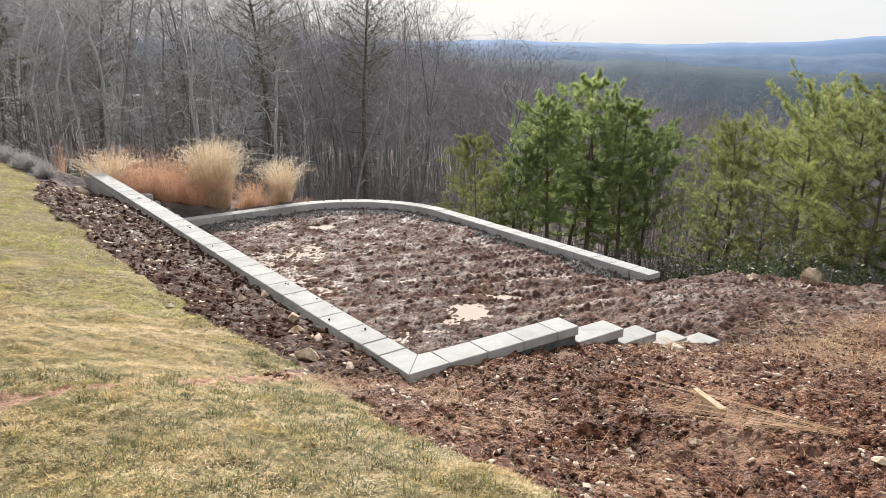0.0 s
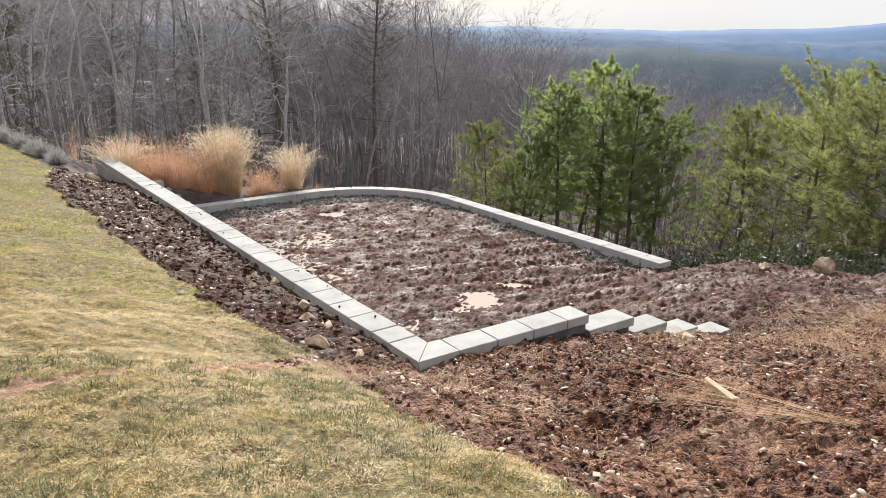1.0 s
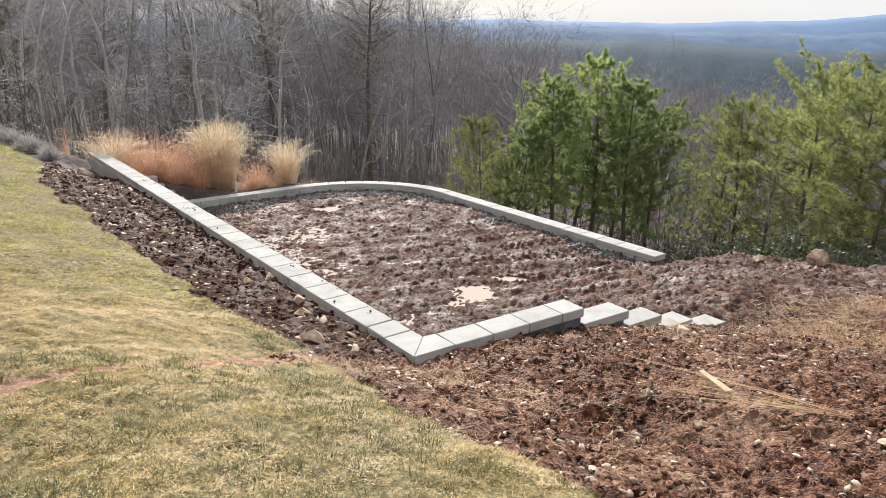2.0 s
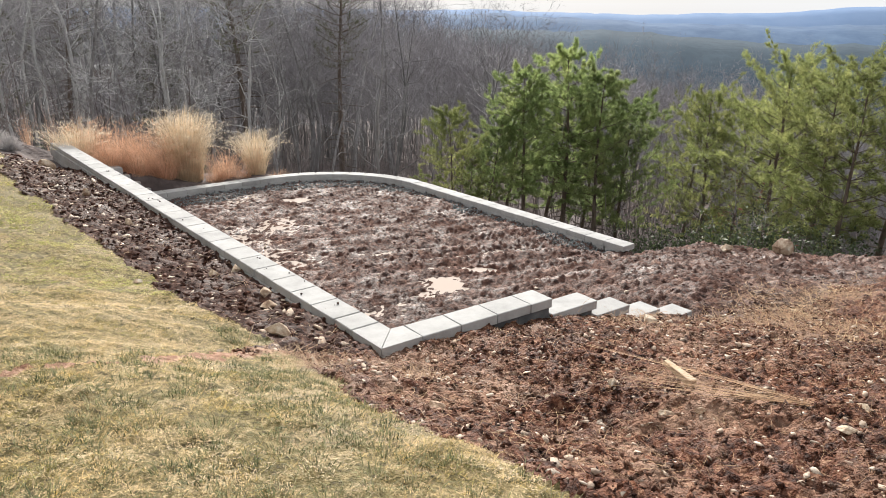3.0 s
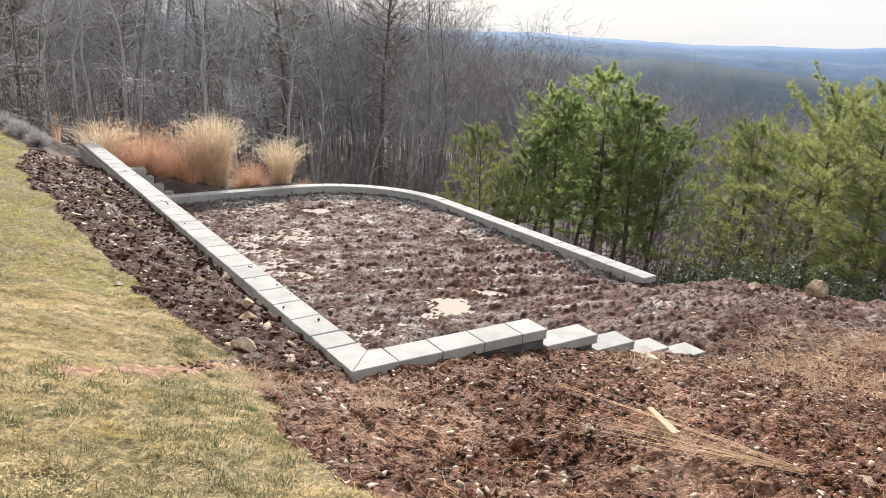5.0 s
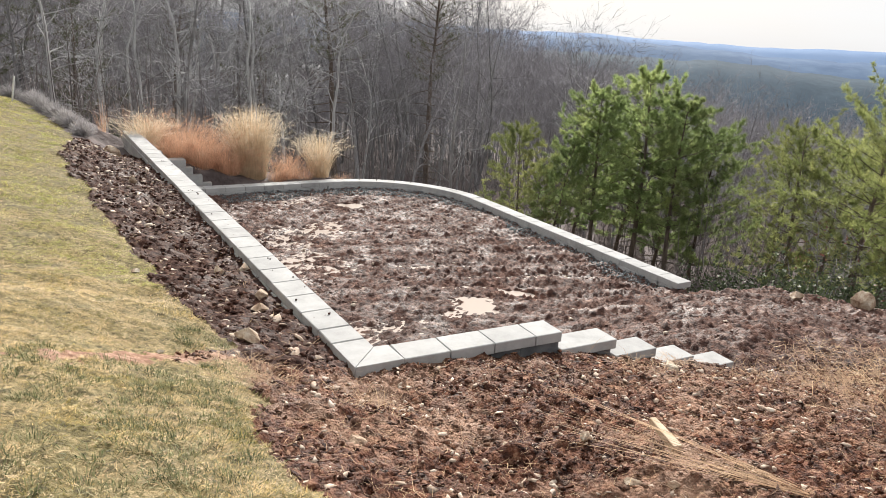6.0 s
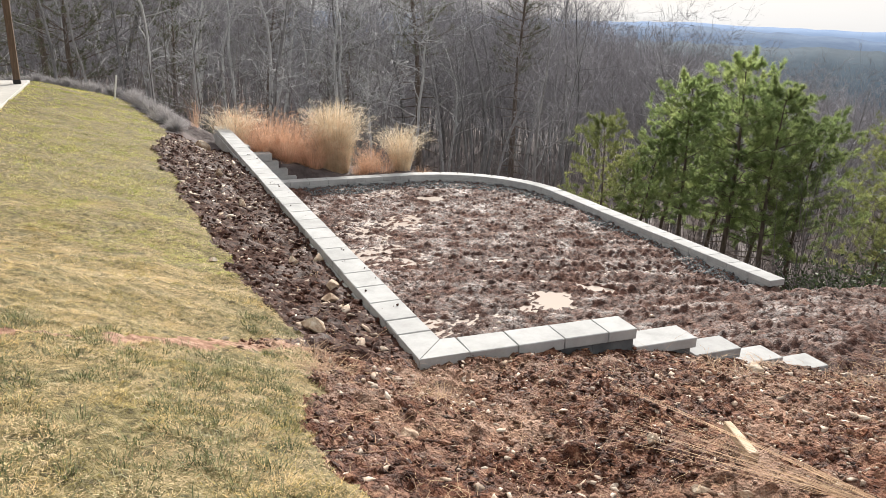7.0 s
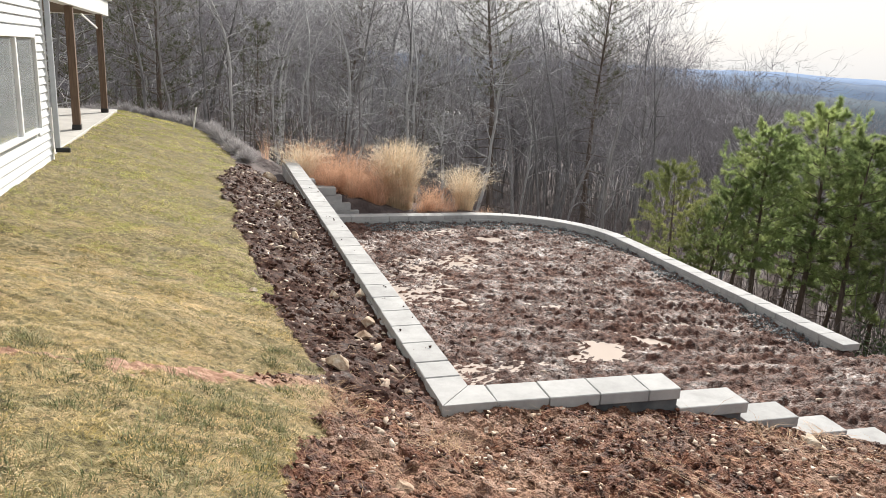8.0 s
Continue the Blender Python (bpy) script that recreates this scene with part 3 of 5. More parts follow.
# ---- trees ----
def tube(path, radii, sides):
    """Vertices and quads of a tapered tube along a path of points."""
    path = np.asarray(path, dtype=float)
    n = len(path)
    d = np.gradient(path, axis=0)
    d /= np.linalg.norm(d, axis=1)[:, None] + 1e-9
    ref = np.where(np.abs(d[:, 2:3]) > 0.9, np.array([[1.0, 0, 0]]), np.array([[0, 0, 1.0]]))
    s = np.cross(d, ref)
    s /= np.linalg.norm(s, axis=1)[:, None] + 1e-9
    t = np.cross(s, d)
    an = np.arange(sides) * 2 * math.pi / sides
    ring = path[:, None, :] + np.asarray(radii)[:, None, None] * (np.cos(an)[None, :, None] * s[:, None, :] + np.sin(an)[None, :, None] * t[:, None, :])
    idx = np.arange(n * sides).reshape(n, sides)
    nxt = np.roll(idx, -1, axis=1)
    q = np.stack([idx[:-1], nxt[:-1], nxt[1:], idx[1:]], -1).reshape(-1, 4)
    return ring.reshape(-1, 3), q


class Soup:
    def __init__(self):
        self.v, self.f, self.n = [], [], 0

    def add(self, v, f):
        self.v.append(np.asarray(v, dtype=np.float32))
        self.f.append(np.asarray(f, dtype=np.int32) + self.n)
        self.n += len(v)

    def mesh(self, name, mat, smooth=False):
        return np_mesh(name, np.concatenate(self.v), np.concatenate(self.f), mat, smooth)


def grow(r, start, direction, length, wander, up, n):
    p, d = np.array(start, dtype=float), np.array(direction, dtype=float)
    pts = [p.copy()]
    for _ in range(n):
        d = d + r.normal(0, wander, 3) + np.array([0, 0, up])
        d /= np.linalg.norm(d)
        p = p + d * length / n
        pts.append(p.copy())
    return np.array(pts), d


def bare_tree(seed, height, radius, spread=0.5, twigs=3, first=0.38, crook=0.06, bark="bark"):
    """Trunk and limbs in one mesh, fine twigs in another."""
    r = np.random.default_rng(seed)
    wood, fine = Soup(), Soup()
    trunk, _ = grow(r, (0, 0, -0.4), (r.normal(0, 0.05), r.normal(0, 0.05), 1), height, crook, 0.05, 11)
    rad = radius * (1 - np.linspace(0, 1, 12) ** 1.15 * 0.9)
    rad[0] *= 1.35
    wood.add(*tube(trunk[::1], rad, 6))

    def twig(p, d, size, level):
        pts, e = grow(r, p, d, size, 0.25, 0.06, 2)
        side = np.cross(e, r.normal(0, 1, 3))
        side /= np.linalg.norm(side) + 1e-9
        w = 0.006 + 0.006 * level
        lr = np.concatenate([pts - side * w * np.array([[1], [0.7], [0.2]]), pts + side * w * np.array([[1], [0.7], [0.2]])])
        fine.add(lr, [(0, 1, 4, 3), (1, 2, 5, 4)])
        if level > 0:
            for k in range(twigs):
                i = 1 + k % 2
                dd = e + r.normal(0, 0.75, 3) + np.array([0, 0, 0.25])
                twig(pts[i], dd / np.linalg.norm(dd), size * r.uniform(0.45, 0.8), level - 1)

    def limb(p, d, size, rr, level):
        n = 5 if level > 1 else 3
        pts, e = grow(r, p, d, size, 0.24, 0.07, n)
        wood.add(*tube(pts, rr * (1 - np.linspace(0, 1, n + 1) * 0.75), 5 if level > 1 else 3))
        for k in range(3 if level > 1 else 4):
            i = 2 + (k % 4)
            dd = e + r.normal(0, 0.7, 3) + np.array([0, 0, 0.12])
            dd /= np.linalg.norm(dd)
            if level > 1:
                limb(pts[min(i, n)], dd, size * r.uniform(0.45, 0.7), rr * 0.45, level - 1)
            else:
                twig(pts[min(i, n)], dd, size * r.uniform(0.5, 0.8), 1)

    count = 17
    for k in range(count):
        f = first + (1 - first) * (k + r.uniform(0, 0.8)) / count
        i = min(int(f * 11), 10)
        p = trunk[i] + (trunk[i + 1] - trunk[i]) * (f * 11 - i if f < 1 else 1)
        an = r.uniform(0, 2 * math.pi)
        d = np.array([math.cos(an) * spread, math.sin(an) * spread, r.uniform(0.2, 0.7)])
        limb(p, d / np.linalg.norm(d), height * r.uniform(0.16, 0.30) * (1.25 - 0.6 * f), radius * (1.0 - 0.8 * f) * 0.42, 2)
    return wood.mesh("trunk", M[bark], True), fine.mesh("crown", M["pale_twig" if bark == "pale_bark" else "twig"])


def pine_tree(seed, height, radius, crown_from, reach, tufts, lean=0.03, open_top=False, mat="needle"):
    """Whorled boughs with sprays of long needles along their outer halves."""
    r = np.random.default_rng(seed)
    wood = Soup()
    trunk, _ = grow(r, (0, 0, -0.4), (r.normal(0, lean), r.normal(0, lean), 1), height, 0.03, 0.04, 12)
    wood.add(*tube(trunk, radius * (1 - np.linspace(0, 1, 13) * 0.9), 7))
    tips = []
    whorls = int(height * 1.9)
    for k in range(whorls):
        f = 0.12 + 0.88 * (k + r.uniform(0, 0.5)) / whorls
        i = min(int(f * 12), 11)
        p = trunk[i] + (trunk[i + 1] - trunk[i]) * min(f * 12 - i, 1)
        alive = f > crown_from
        first = r.uniform(0, 6.28)
        count = r.integers(4, 6) if alive else r.integers(2, 4)
        for q0 in range(count):
            an = first + q0 / count * 6.28 + r.normal(0, 0.25)
            g = (f - crown_from) / (1 - crown_from)
            prof = (0.5 + 0.75 * (1 - abs(2 * g - 0.95))) if open_top else 1.08 - (1.85 * g - 0.72) ** 2 * 0.62
            size = reach * max(prof, 0.3) * r.uniform(0.6, 1.12) if alive else reach * r.uniform(0.3, 0.8)
            d = np.array([math.cos(an), math.sin(an), 0.12 + 0.45 * max(g, 0) if alive else -0.1])
            pts, e = grow(r, p, d / np.linalg.norm(d), size, 0.08, 0.05 if alive else -0.03, 6)
            wood.add(*tube(pts, radius * 0.2 * (1.1 - 0.7 * f) * (1 - np.linspace(0, 1, 7) * 0.8), 4))
            if alive:
                for q in range(6):
                    j = 2 + q % 5
                    dd = e * 0.9 + r.normal(0, 0.55, 3) * [1, 1, 0.5]
                    sp, se = grow(r, pts[j], dd / np.linalg.norm(dd), size * r.uniform(0.16, 0.36), 0.12, 0.06, 3)
                    wood.add(*tube(sp, radius * 0.05 * np.array([1, 0.8, 0.6, 0.3]), 3))
                    for w in (0.45, 0.75, 1.0):
                        tips.append((sp[0] + (sp[3] - sp[0]) * w, se))
                tips.append((pts[6], e))
    per = max(1, int(round(tufts / max(len(tips), 1))))
    P = np.repeat(np.array([t[0] for t in tips]), per, 0)
    E = np.repeat(np.array([t[1] for t in tips]), per, 0)
    P = P + r.normal(0, 0.035, P.shape)
    K = 13
    B = np.repeat(P, K, 0)
    D = np.repeat(E, K, 0) * 0.75 + np.array([0, 0, 0.14]) + r.normal(0, 0.55, (len(B), 3))
    D /= np.linalg.norm(D, axis=1)[:, None]
    S = np.cross(D, r.normal(0, 1, (len(B), 3)))
    S /= np.linalg.norm(S, axis=1)[:, None] + 1e-9
    L = r.uniform(0.10, 0.21, (len(B), 1))
    v = np.stack([B - S * 0.0065, B + S * 0.0065, B + D * L], 1).reshape(-1, 3)
    me = np_mesh("crown", v, np.arange(len(v)).reshape(-1, 3), M[mat])
    return wood.mesh("trunk", M["pinebark"], True), me


def plant(kind, meshes, x, y, turn, size, label, category, group, names=("trunk", "crown"), z=None):
    zz = float(land(np.array([x]), np.array([y]), False)[0]) if z is None else z
    ob = thing(kind, label, category, Matrix.LocRotScale((x, y, zz), Euler((0, 0, turn)), (size, size, size)), group)
    for n, me in zip(names, meshes):
        tagged(part(n, me, ob), kind="stuff" if n == "crown" else "")
    return ob


def room_above(x, y):
    """How tall the woods stand there: they step down towards the open valley."""
    az, d = math.degrees(math.atan2(x - 0.5, y - 0.2)), math.hypot(x - 0.5, y - 0.2)
    tan_top = np.interp(az, [-60, -14, -9, -5, -1.5, 5, 12, 18, 40], [0.21, 0.18, 0.115, 0.062, 0.014, -0.026, -0.046, -0.056, -0.058])
    return 2.85 + float(tan_top) * d - float(land(np.array([x]), np.array([y]), False)[0])


def build_woods():
    r = random.Random(21)
    kinds = [bare_tree(100 + k, h, rad, sp, 3, fi, cr, bk) for k, (h, rad, sp, fi, cr, bk) in enumerate((
        (17, 0.15, 0.8, 0.30, 0.07, "bark"), (15, 0.12, 0.7, 0.35, 0.08, "bark"), (18, 0.19, 0.9, 0.25, 0.08, "bark"), (13, 0.08, 0.8, 0.22, 0.09, "bark"),
        (16, 0.13, 1.0, 0.28, 0.14, "pale_bark"), (14, 0.09, 0.7, 0.4, 0.06, "bark")))]
    labels = ("tall bare grey deciduous tree with fine upright twigs", "slim bare grey tree on the leafy slope", "stout bare oak-like tree with spreading limbs",
              "thin bare understorey tree among the woods", "crooked bare tree with wide pale limbs", "straight bare pole-like tree in the woods")
    heights = (17, 15, 18, 13, 16, 14)
    spots = []
    tries = 0
    while len(spots) < 245 and tries < 20000:
        tries += 1
        az = r.uniform(-0.98, 0.60) if len(spots) % 3 else r.uniform(0.0, 0.55)
        d = 25 + 105 * r.random() ** 1.4
        if az > 0.02:
            d = max(d, 34 + 60 * (az - 0.02))
        x, y = math.sin(az) * d, math.cos(az) * d
        if min((math.hypot(x - p, y - q) for p, q in spots), default=9) < 1.1 + d * 0.012:
            continue
        if -0.02 < az < 0.5 and d < 33:
            continue
        a, b = to_ab(x, y)
        if a < float(lawn_edge(b)) + 1.5 and b < 30:
            continue
        spots.append((x, y))
    tries = 0
    while len(spots) < 340 and tries < 4000:
        tries += 1
        az, d = r.uniform(-0.62, -0.09), r.uniform(42, 100)
        x, y = math.sin(az) * d, math.cos(az) * d
        if min(math.hypot(x - p, y - q) for p, q in spots) > 1.2:
            spots.append((x, y))
    for x, y in spots:
        k = r.choice((0, 1, 1, 2, 3, 3, 4, 4, 4, 5) if x < -0.22 * y else (0, 0, 1, 1, 2, 3, 3, 3, 4, 5, 5))
        size = min(r.uniform(0.8, 1.12), room_above(x, y) / heights[k] * r.uniform(0.8, 0.98))
        if size < 0.3:
            continue
        name, group = ("slender_tree", "slender trees of the winter woods") if k in (3, 5) else ("bare_tree", "bare trees of the winter woods")
        plant(name, kinds[k], x, y, r.uniform(0, 6.28), size, labels[k], "tree", group)
    # the far woods in one mass of thin stems and twigs
    soup, stems = Soup(), Soup()
    rr = np.random.default_rng(5)
    n = 9500
    az = rr.uniform(-0.95, 0.62, n)
    d = 62 + 360 * rr.random(n) ** 1.7
    x, y = np.sin(az) * d, np.cos(az) * d
    z = land(x, y, False)
    tan_top = np.interp(np.degrees(az), [-60, -14, -9, -5, -1.5, 5, 12, 18, 40], [0.14, 0.12, 0.095, 0.055, 0.014, -0.026, -0.046, -0.056, -0.058])
    h = np.clip(np.minimum(rr.uniform(12, 19, n), (2.85 + tan_top * d - z) * rr.uniform(0.75, 1.0, n)), 2, 18)
    clear = (np.degrees(az) > -29) & (np.degrees(az) < -18) & (d < 188)
    h = np.where(clear, np.clip(np.minimum(h, 2.85 - 0.074 * d - z), 1.0, 18), h)
    thick = np.interp(d, [60, 200, 420], [0.014, 0.030, 0.062])
    for k in range(26):
        s = rr.uniform(0.25, 1.0, n) if k else np.zeros(n)
        p0 = np.stack([x, y, z + h * s * 0.8], -1)
        tip = np.stack([rr.normal(0, 1.6 if k else 0.7, n), rr.normal(0, 1.6 if k else 0.7, n), h * (0.24 if k else 1.0) * rr.uniform(0.6, 1.0, n)], -1)
        w = ((1.0 if k else 1.5) * thick)[:, None] * np.stack([np.cos(az), -np.sin(az), az * 0], -1)
        v = np.stack([p0 - w, p0 + w, p0 + tip], 1).reshape(-1, 3)
        (soup if k else stems).add(v, np.arange(len(v)).reshape(-1, 3))
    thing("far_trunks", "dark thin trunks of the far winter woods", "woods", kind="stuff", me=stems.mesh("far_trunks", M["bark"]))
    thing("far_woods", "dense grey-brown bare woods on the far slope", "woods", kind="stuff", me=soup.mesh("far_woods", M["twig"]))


def build_pines():
    white = [pine_tree(300, 8.2, 0.12, 0.28, 2.15, 4600), pine_tree(301, 7.4, 0.10, 0.22, 2.0, 4000), pine_tree(302, 6.0, 0.07, 0.12, 2.3, 3800, mat="needle_yellow")]
    open_ = [pine_tree(303, 9.0, 0.13, 0.34, 2.3, 3000, 0.05, True, "needle_yellow"), pine_tree(304, 7.6, 0.10, 0.28, 2.1, 2700, 0.06, True, "needle_yellow")]
    tall = pine_tree(305, 17.0, 0.22, 0.5, 2.9, 1900, 0.03, True, "needle_dark")
    dark = pine_tree(306, 9.0, 0.13, 0.25, 2.0, 1800, 0.03, False, "needle_dark")
    full, airy, small = "bushy green young pine with long soft needles", "open-crowned yellowish green pine with a slender dark trunk", "small yellow-green young pine with thin boughs"
    rows = [  # compass angle, distance, top height, kind
        (2.3, 20.6, 1.10, 1, full), (3.9, 20.2, 1.60, 0, full), (6.9, 20.8, 2.15, 0, full), (9.6, 20.4, 1.50, 0, full), (11.2, 22.0, 0.90, 1, full),
        (5.4, 22.6, 1.55, 1, full), (-1.9, 19.6, 0.55, 2, small), (0.9, 20.0, 0.35, 1, full), (-0.6, 20.4, -0.6, 2, small), (8.3, 22.8, 1.0, 1, full),
        (17.4, 22.5, 0.90, 3, airy), (16.0, 24.5, 0.05, 4, airy), (19.8, 22.0, 0.75, 4, airy), (22.3, 20.0, 2.05, 3, airy), (24.8, 18.5, 1.85, 3, airy), (26.6, 17.4, 2.15, 4, airy), (29.5, 18.5, 2.35, 3, airy),
        (33.0, 17.5, 2.15, 4, airy), (21.0, 24.5, 0.35, 4, airy), (23.6, 24.0, 1.35, 3, airy)]
    r = random.Random(8)
    for az, d, top, k, label in rows:
        x, y = 0.5 + math.sin(radians(az)) * d, 0.2 + math.cos(radians(az)) * d
        meshes = open_[k - 3] if label == airy else white[k]
        h0 = (8.2, 7.4, 6.0, 9.0, 7.6)[k]
        z = float(land(np.array([x]), np.array([y]), False)[0])
        plant("pine_tree", meshes, x, y, r.uniform(0, 6.28), (top - z) / h0, label, "tree", "pines below the wall", ("trunk", "crown"))
    for az, d in ((-36, 36), (-42, 33), (-47, 37), (-53, 33), (-24, 52)):
        x, y = 0.5 + math.sin(radians(az)) * d, 0.2 + math.cos(radians(az)) * d
        plant("woodland_pine", dark, x, y, r.uniform(0, 6.28), r.uniform(1.0, 1.3), "dark green pine standing among bare trees", "tree", "pines in the woods", ("trunk", "crown"))
    for az, d in ((-17.6, 40), (-10.8, 47), (-30, 52), (-44, 44), (-51, 48)):
        x, y = 0.5 + math.sin(radians(az)) * d, 0.2 + math.cos(radians(az)) * d
        plant("tall_pine", tall, x, y, r.uniform(0, 6.28), r.uniform(0.85, 1.0), "tall dark pine with a high thin crown among bare trees", "tree", "tall pines in the woods", ("trunk", "crown"))


build_walls()
build_woods()
build_pines()


# ---- loose pieces of ground ----
ICO_V = np.array([(0, 0, 1), (0.894, 0, 0.447), (0.276, 0.851, 0.447), (-0.724, 0.526, 0.447), (-0.724, -0.526, 0.447), (0.276, -0.851, 0.447),
                  (0.724, 0.526, -0.447), (-0.276, 0.851, -0.447), (-0.894, 0, -0.447), (-0.276, -0.851, -0.447), (0.724, -0.526, -0.447), (0, 0, -1)])
ICO_F = np.array([(0, 1, 2), (0, 2, 3), (0, 3, 4), (0, 4, 5), (0, 5, 1), (1, 6, 2), (2, 7, 3), (3, 8, 4), (4, 9, 5), (5, 10, 1),
                  (6, 7, 2), (7, 8, 3), (8, 9, 4), (9, 10, 5), (10, 6, 1), (7, 6, 11), (8, 7, 11), (9, 8, 11), (10, 9, 11), (6, 10, 11)])


OCT_V = np.array([(1, 0, 0), (0, 1, 0), (-1, 0, 0), (0, -1, 0), (0, 0, 1), (0, 0, -1)], dtype=float)
OCT_F = np.array([(0, 1, 4), (1, 2, 4), (2, 3, 4), (3, 0, 4), (1, 0, 5), (2, 1, 5), (3, 2, 5), (0, 3, 5)])


def lumps(name, label, category, x, y, size, mat, flat=0.6, jitter=0.38, sink=0.25, seed=0, low=False):
    """Many small irregular lumps lying on the ground, as one mass."""
    r = np.random.default_rng(seed)
    n = len(x)
    z = land(x, y)
    V, T = (OCT_V, OCT_F) if low else (ICO_V, ICO_F)
    k = len(V)
    v = V[None] * np.clip(1 + r.normal(0, jitter, (n, k, 1)), 0.35, 1.9) * size[:, None, None] + r.normal(0, 0.15, (n, k, 3)) * size[:, None, None]
    v = v * np.stack([r.uniform(0.7, 1.5, n), r.uniform(0.6, 1.1, n), flat * r.uniform(0.6, 1.4, n)], -1)[:, None, :]
    an, ti = r.uniform(0, 6.28, n), r.normal(0, 0.35, n)
    c, s = np.cos(an)[:, None], np.sin(an)[:, None]
    vx, vy, vz = v[..., 0], v[..., 1], v[..., 2]
    vz, vx = vz * np.cos(ti)[:, None] + vx * np.sin(ti)[:, None], vx * np.cos(ti)[:, None] - vz * np.sin(ti)[:, None]
    v = np.stack([vx * c - vy * s + x[:, None], vx * s + vy * c + y[:, None], vz + (z + size * flat * (1 - 2 * sink) * 0.6)[:, None]], -1)
    f = T[None] + (np.arange(n) * k)[:, None, None]
    return thing(name, label, category, kind="stuff", me=np_mesh(name, v.reshape(-1, 3), f.reshape(-1, 3), M[mat]))


def spread(n, a0, a1, b0, b1, want, seed):
    r = np.random.default_rng(seed)
    a, b = r.uniform(a0, a1, n), r.uniform(b0, b1, n)
    x, y = to_xy(a, b)
    keep = want(a, b, zone(x, y))
    return x[keep], y[keep]


def build_litter():
    r = np.random.default_rng(31)
    x, y = spread(8000, -1.7, 0, 0, 12, lambda a, b, k: (k == 2), 1)
    lumps("soil_clods", "dark clods of turned clay beside the wall", "clods", x, y, 0.006 + 0.040 * r.random(len(x)) ** 3.5, "clod", 0.5, 0.5, seed=2, low=True)
    x, y = spread(40000, -1.4, 6, -5, 0.2, lambda a, b, k: (k == 2) & (b < WING_TILT * a), 3)
    lumps("bank_clods", "crumbly red clay clods on the bank", "clods", x, y, 0.003 + 0.026 * r.random(len(x)) ** 4, "soil", 0.6, 0.5, seed=4, low=True)
    x, y = spread(15000, 0.35, 12, -4, 11, lambda a, b, k: ((k == 1) & ~((a < 4.3) & (b < 0.32)) & (pad_edge(a, b) < -0.35) & (vnoise(a * 1.2, b * 0.7, 97) > -0.1)) | ((k == 2) & (a > 4.6)), 5)
    keep = puddles(x, y) < 0.1
    x, y = x[keep], y[keep]
    lumps("mud_clods", "lumps of wet red mud churned up by tracks", "clods", x, y, 0.006 + 0.026 * r.random(len(x)) ** 3.5, "clod", 0.5, seed=6, low=True)
    x, y = spread(1100, -1.6, -0.05, 0, 12, lambda a, b, k: k == 2, 7)
    lumps("strip_stones", "pale broken stones in the soil strip", "stones", x, y, 0.008 + 0.045 * r.random(len(x)) ** 2.5, "stone", 0.24, 0.3, seed=8)
    x, y = spread(5200, -1.4, 6, -5, 0.2, lambda a, b, k: (k == 2) & (b < WING_TILT * a - 0.05), 9)
    lumps("bank_stones", "pale stone chips and pebbles on the red bank", "stones", x, y, 0.004 + 0.026 * r.random(len(x)) ** 3, "stone", 0.34, 0.3, seed=10)
    x, y = spread(16000, -0.6, 6, -5, 0.0, lambda a, b, k: (k == 2) & (b < WING_TILT * a - 0.1) & (fbm(a * 0.8, b * 0.8, 93, 3) + 0.16 * (a - 1.0) - 0.12 * (b + 2.4) > 0.12), 15)
    lumps("sandy_crumbs", "pale dry sandy crumbs strewn over the red bank", "crumbs", x, y, 0.003 + 0.012 * r.random(len(x)) ** 3, "bare_line", 0.5, 0.4, seed=16, low=True)
    x, y = spread(260, 0.4, 11, 0.4, 11, lambda a, b, k: (k > 0) & (k < 3) & (pad_edge(a, b) < -0.4), 11)
    lumps("pad_stones", "few pale stones on the mud", "stones", x, y, 0.01 + 0.035 * r.random(len(x)) ** 3, "stone", 0.5, seed=12)
    # drainage gravel along the inside of the curved wall and in the inner corner
    def gravel_here(a, b, k):
        e = pad_edge(a, b)
        width = 0.62 + 0.3 * sm(b, 8, 10.5) + 0.5 * vnoise(a * 1.1, b * 1.1, 90)
        return (k == 1) & (((e > -width) & (e < -0.31) & (a > 1.6) & (b > 2.7)) | ((a < 0.5) & (a > 0.31) & (vnoise(b * 1.3, b * 0, 91) > 0.0)) & (b > 0.35))
    x, y = spread(130000, 0.3, 6.6, 0.3, 11, gravel_here, 13)
    lumps("drain_gravel", "blue-grey crushed drainage gravel along the wall", "gravel", x[:9500], y[:9500], 0.010 + 0.010 * r.random(min(len(x), 9500)), "gravel", 0.8, seed=14, low=True)


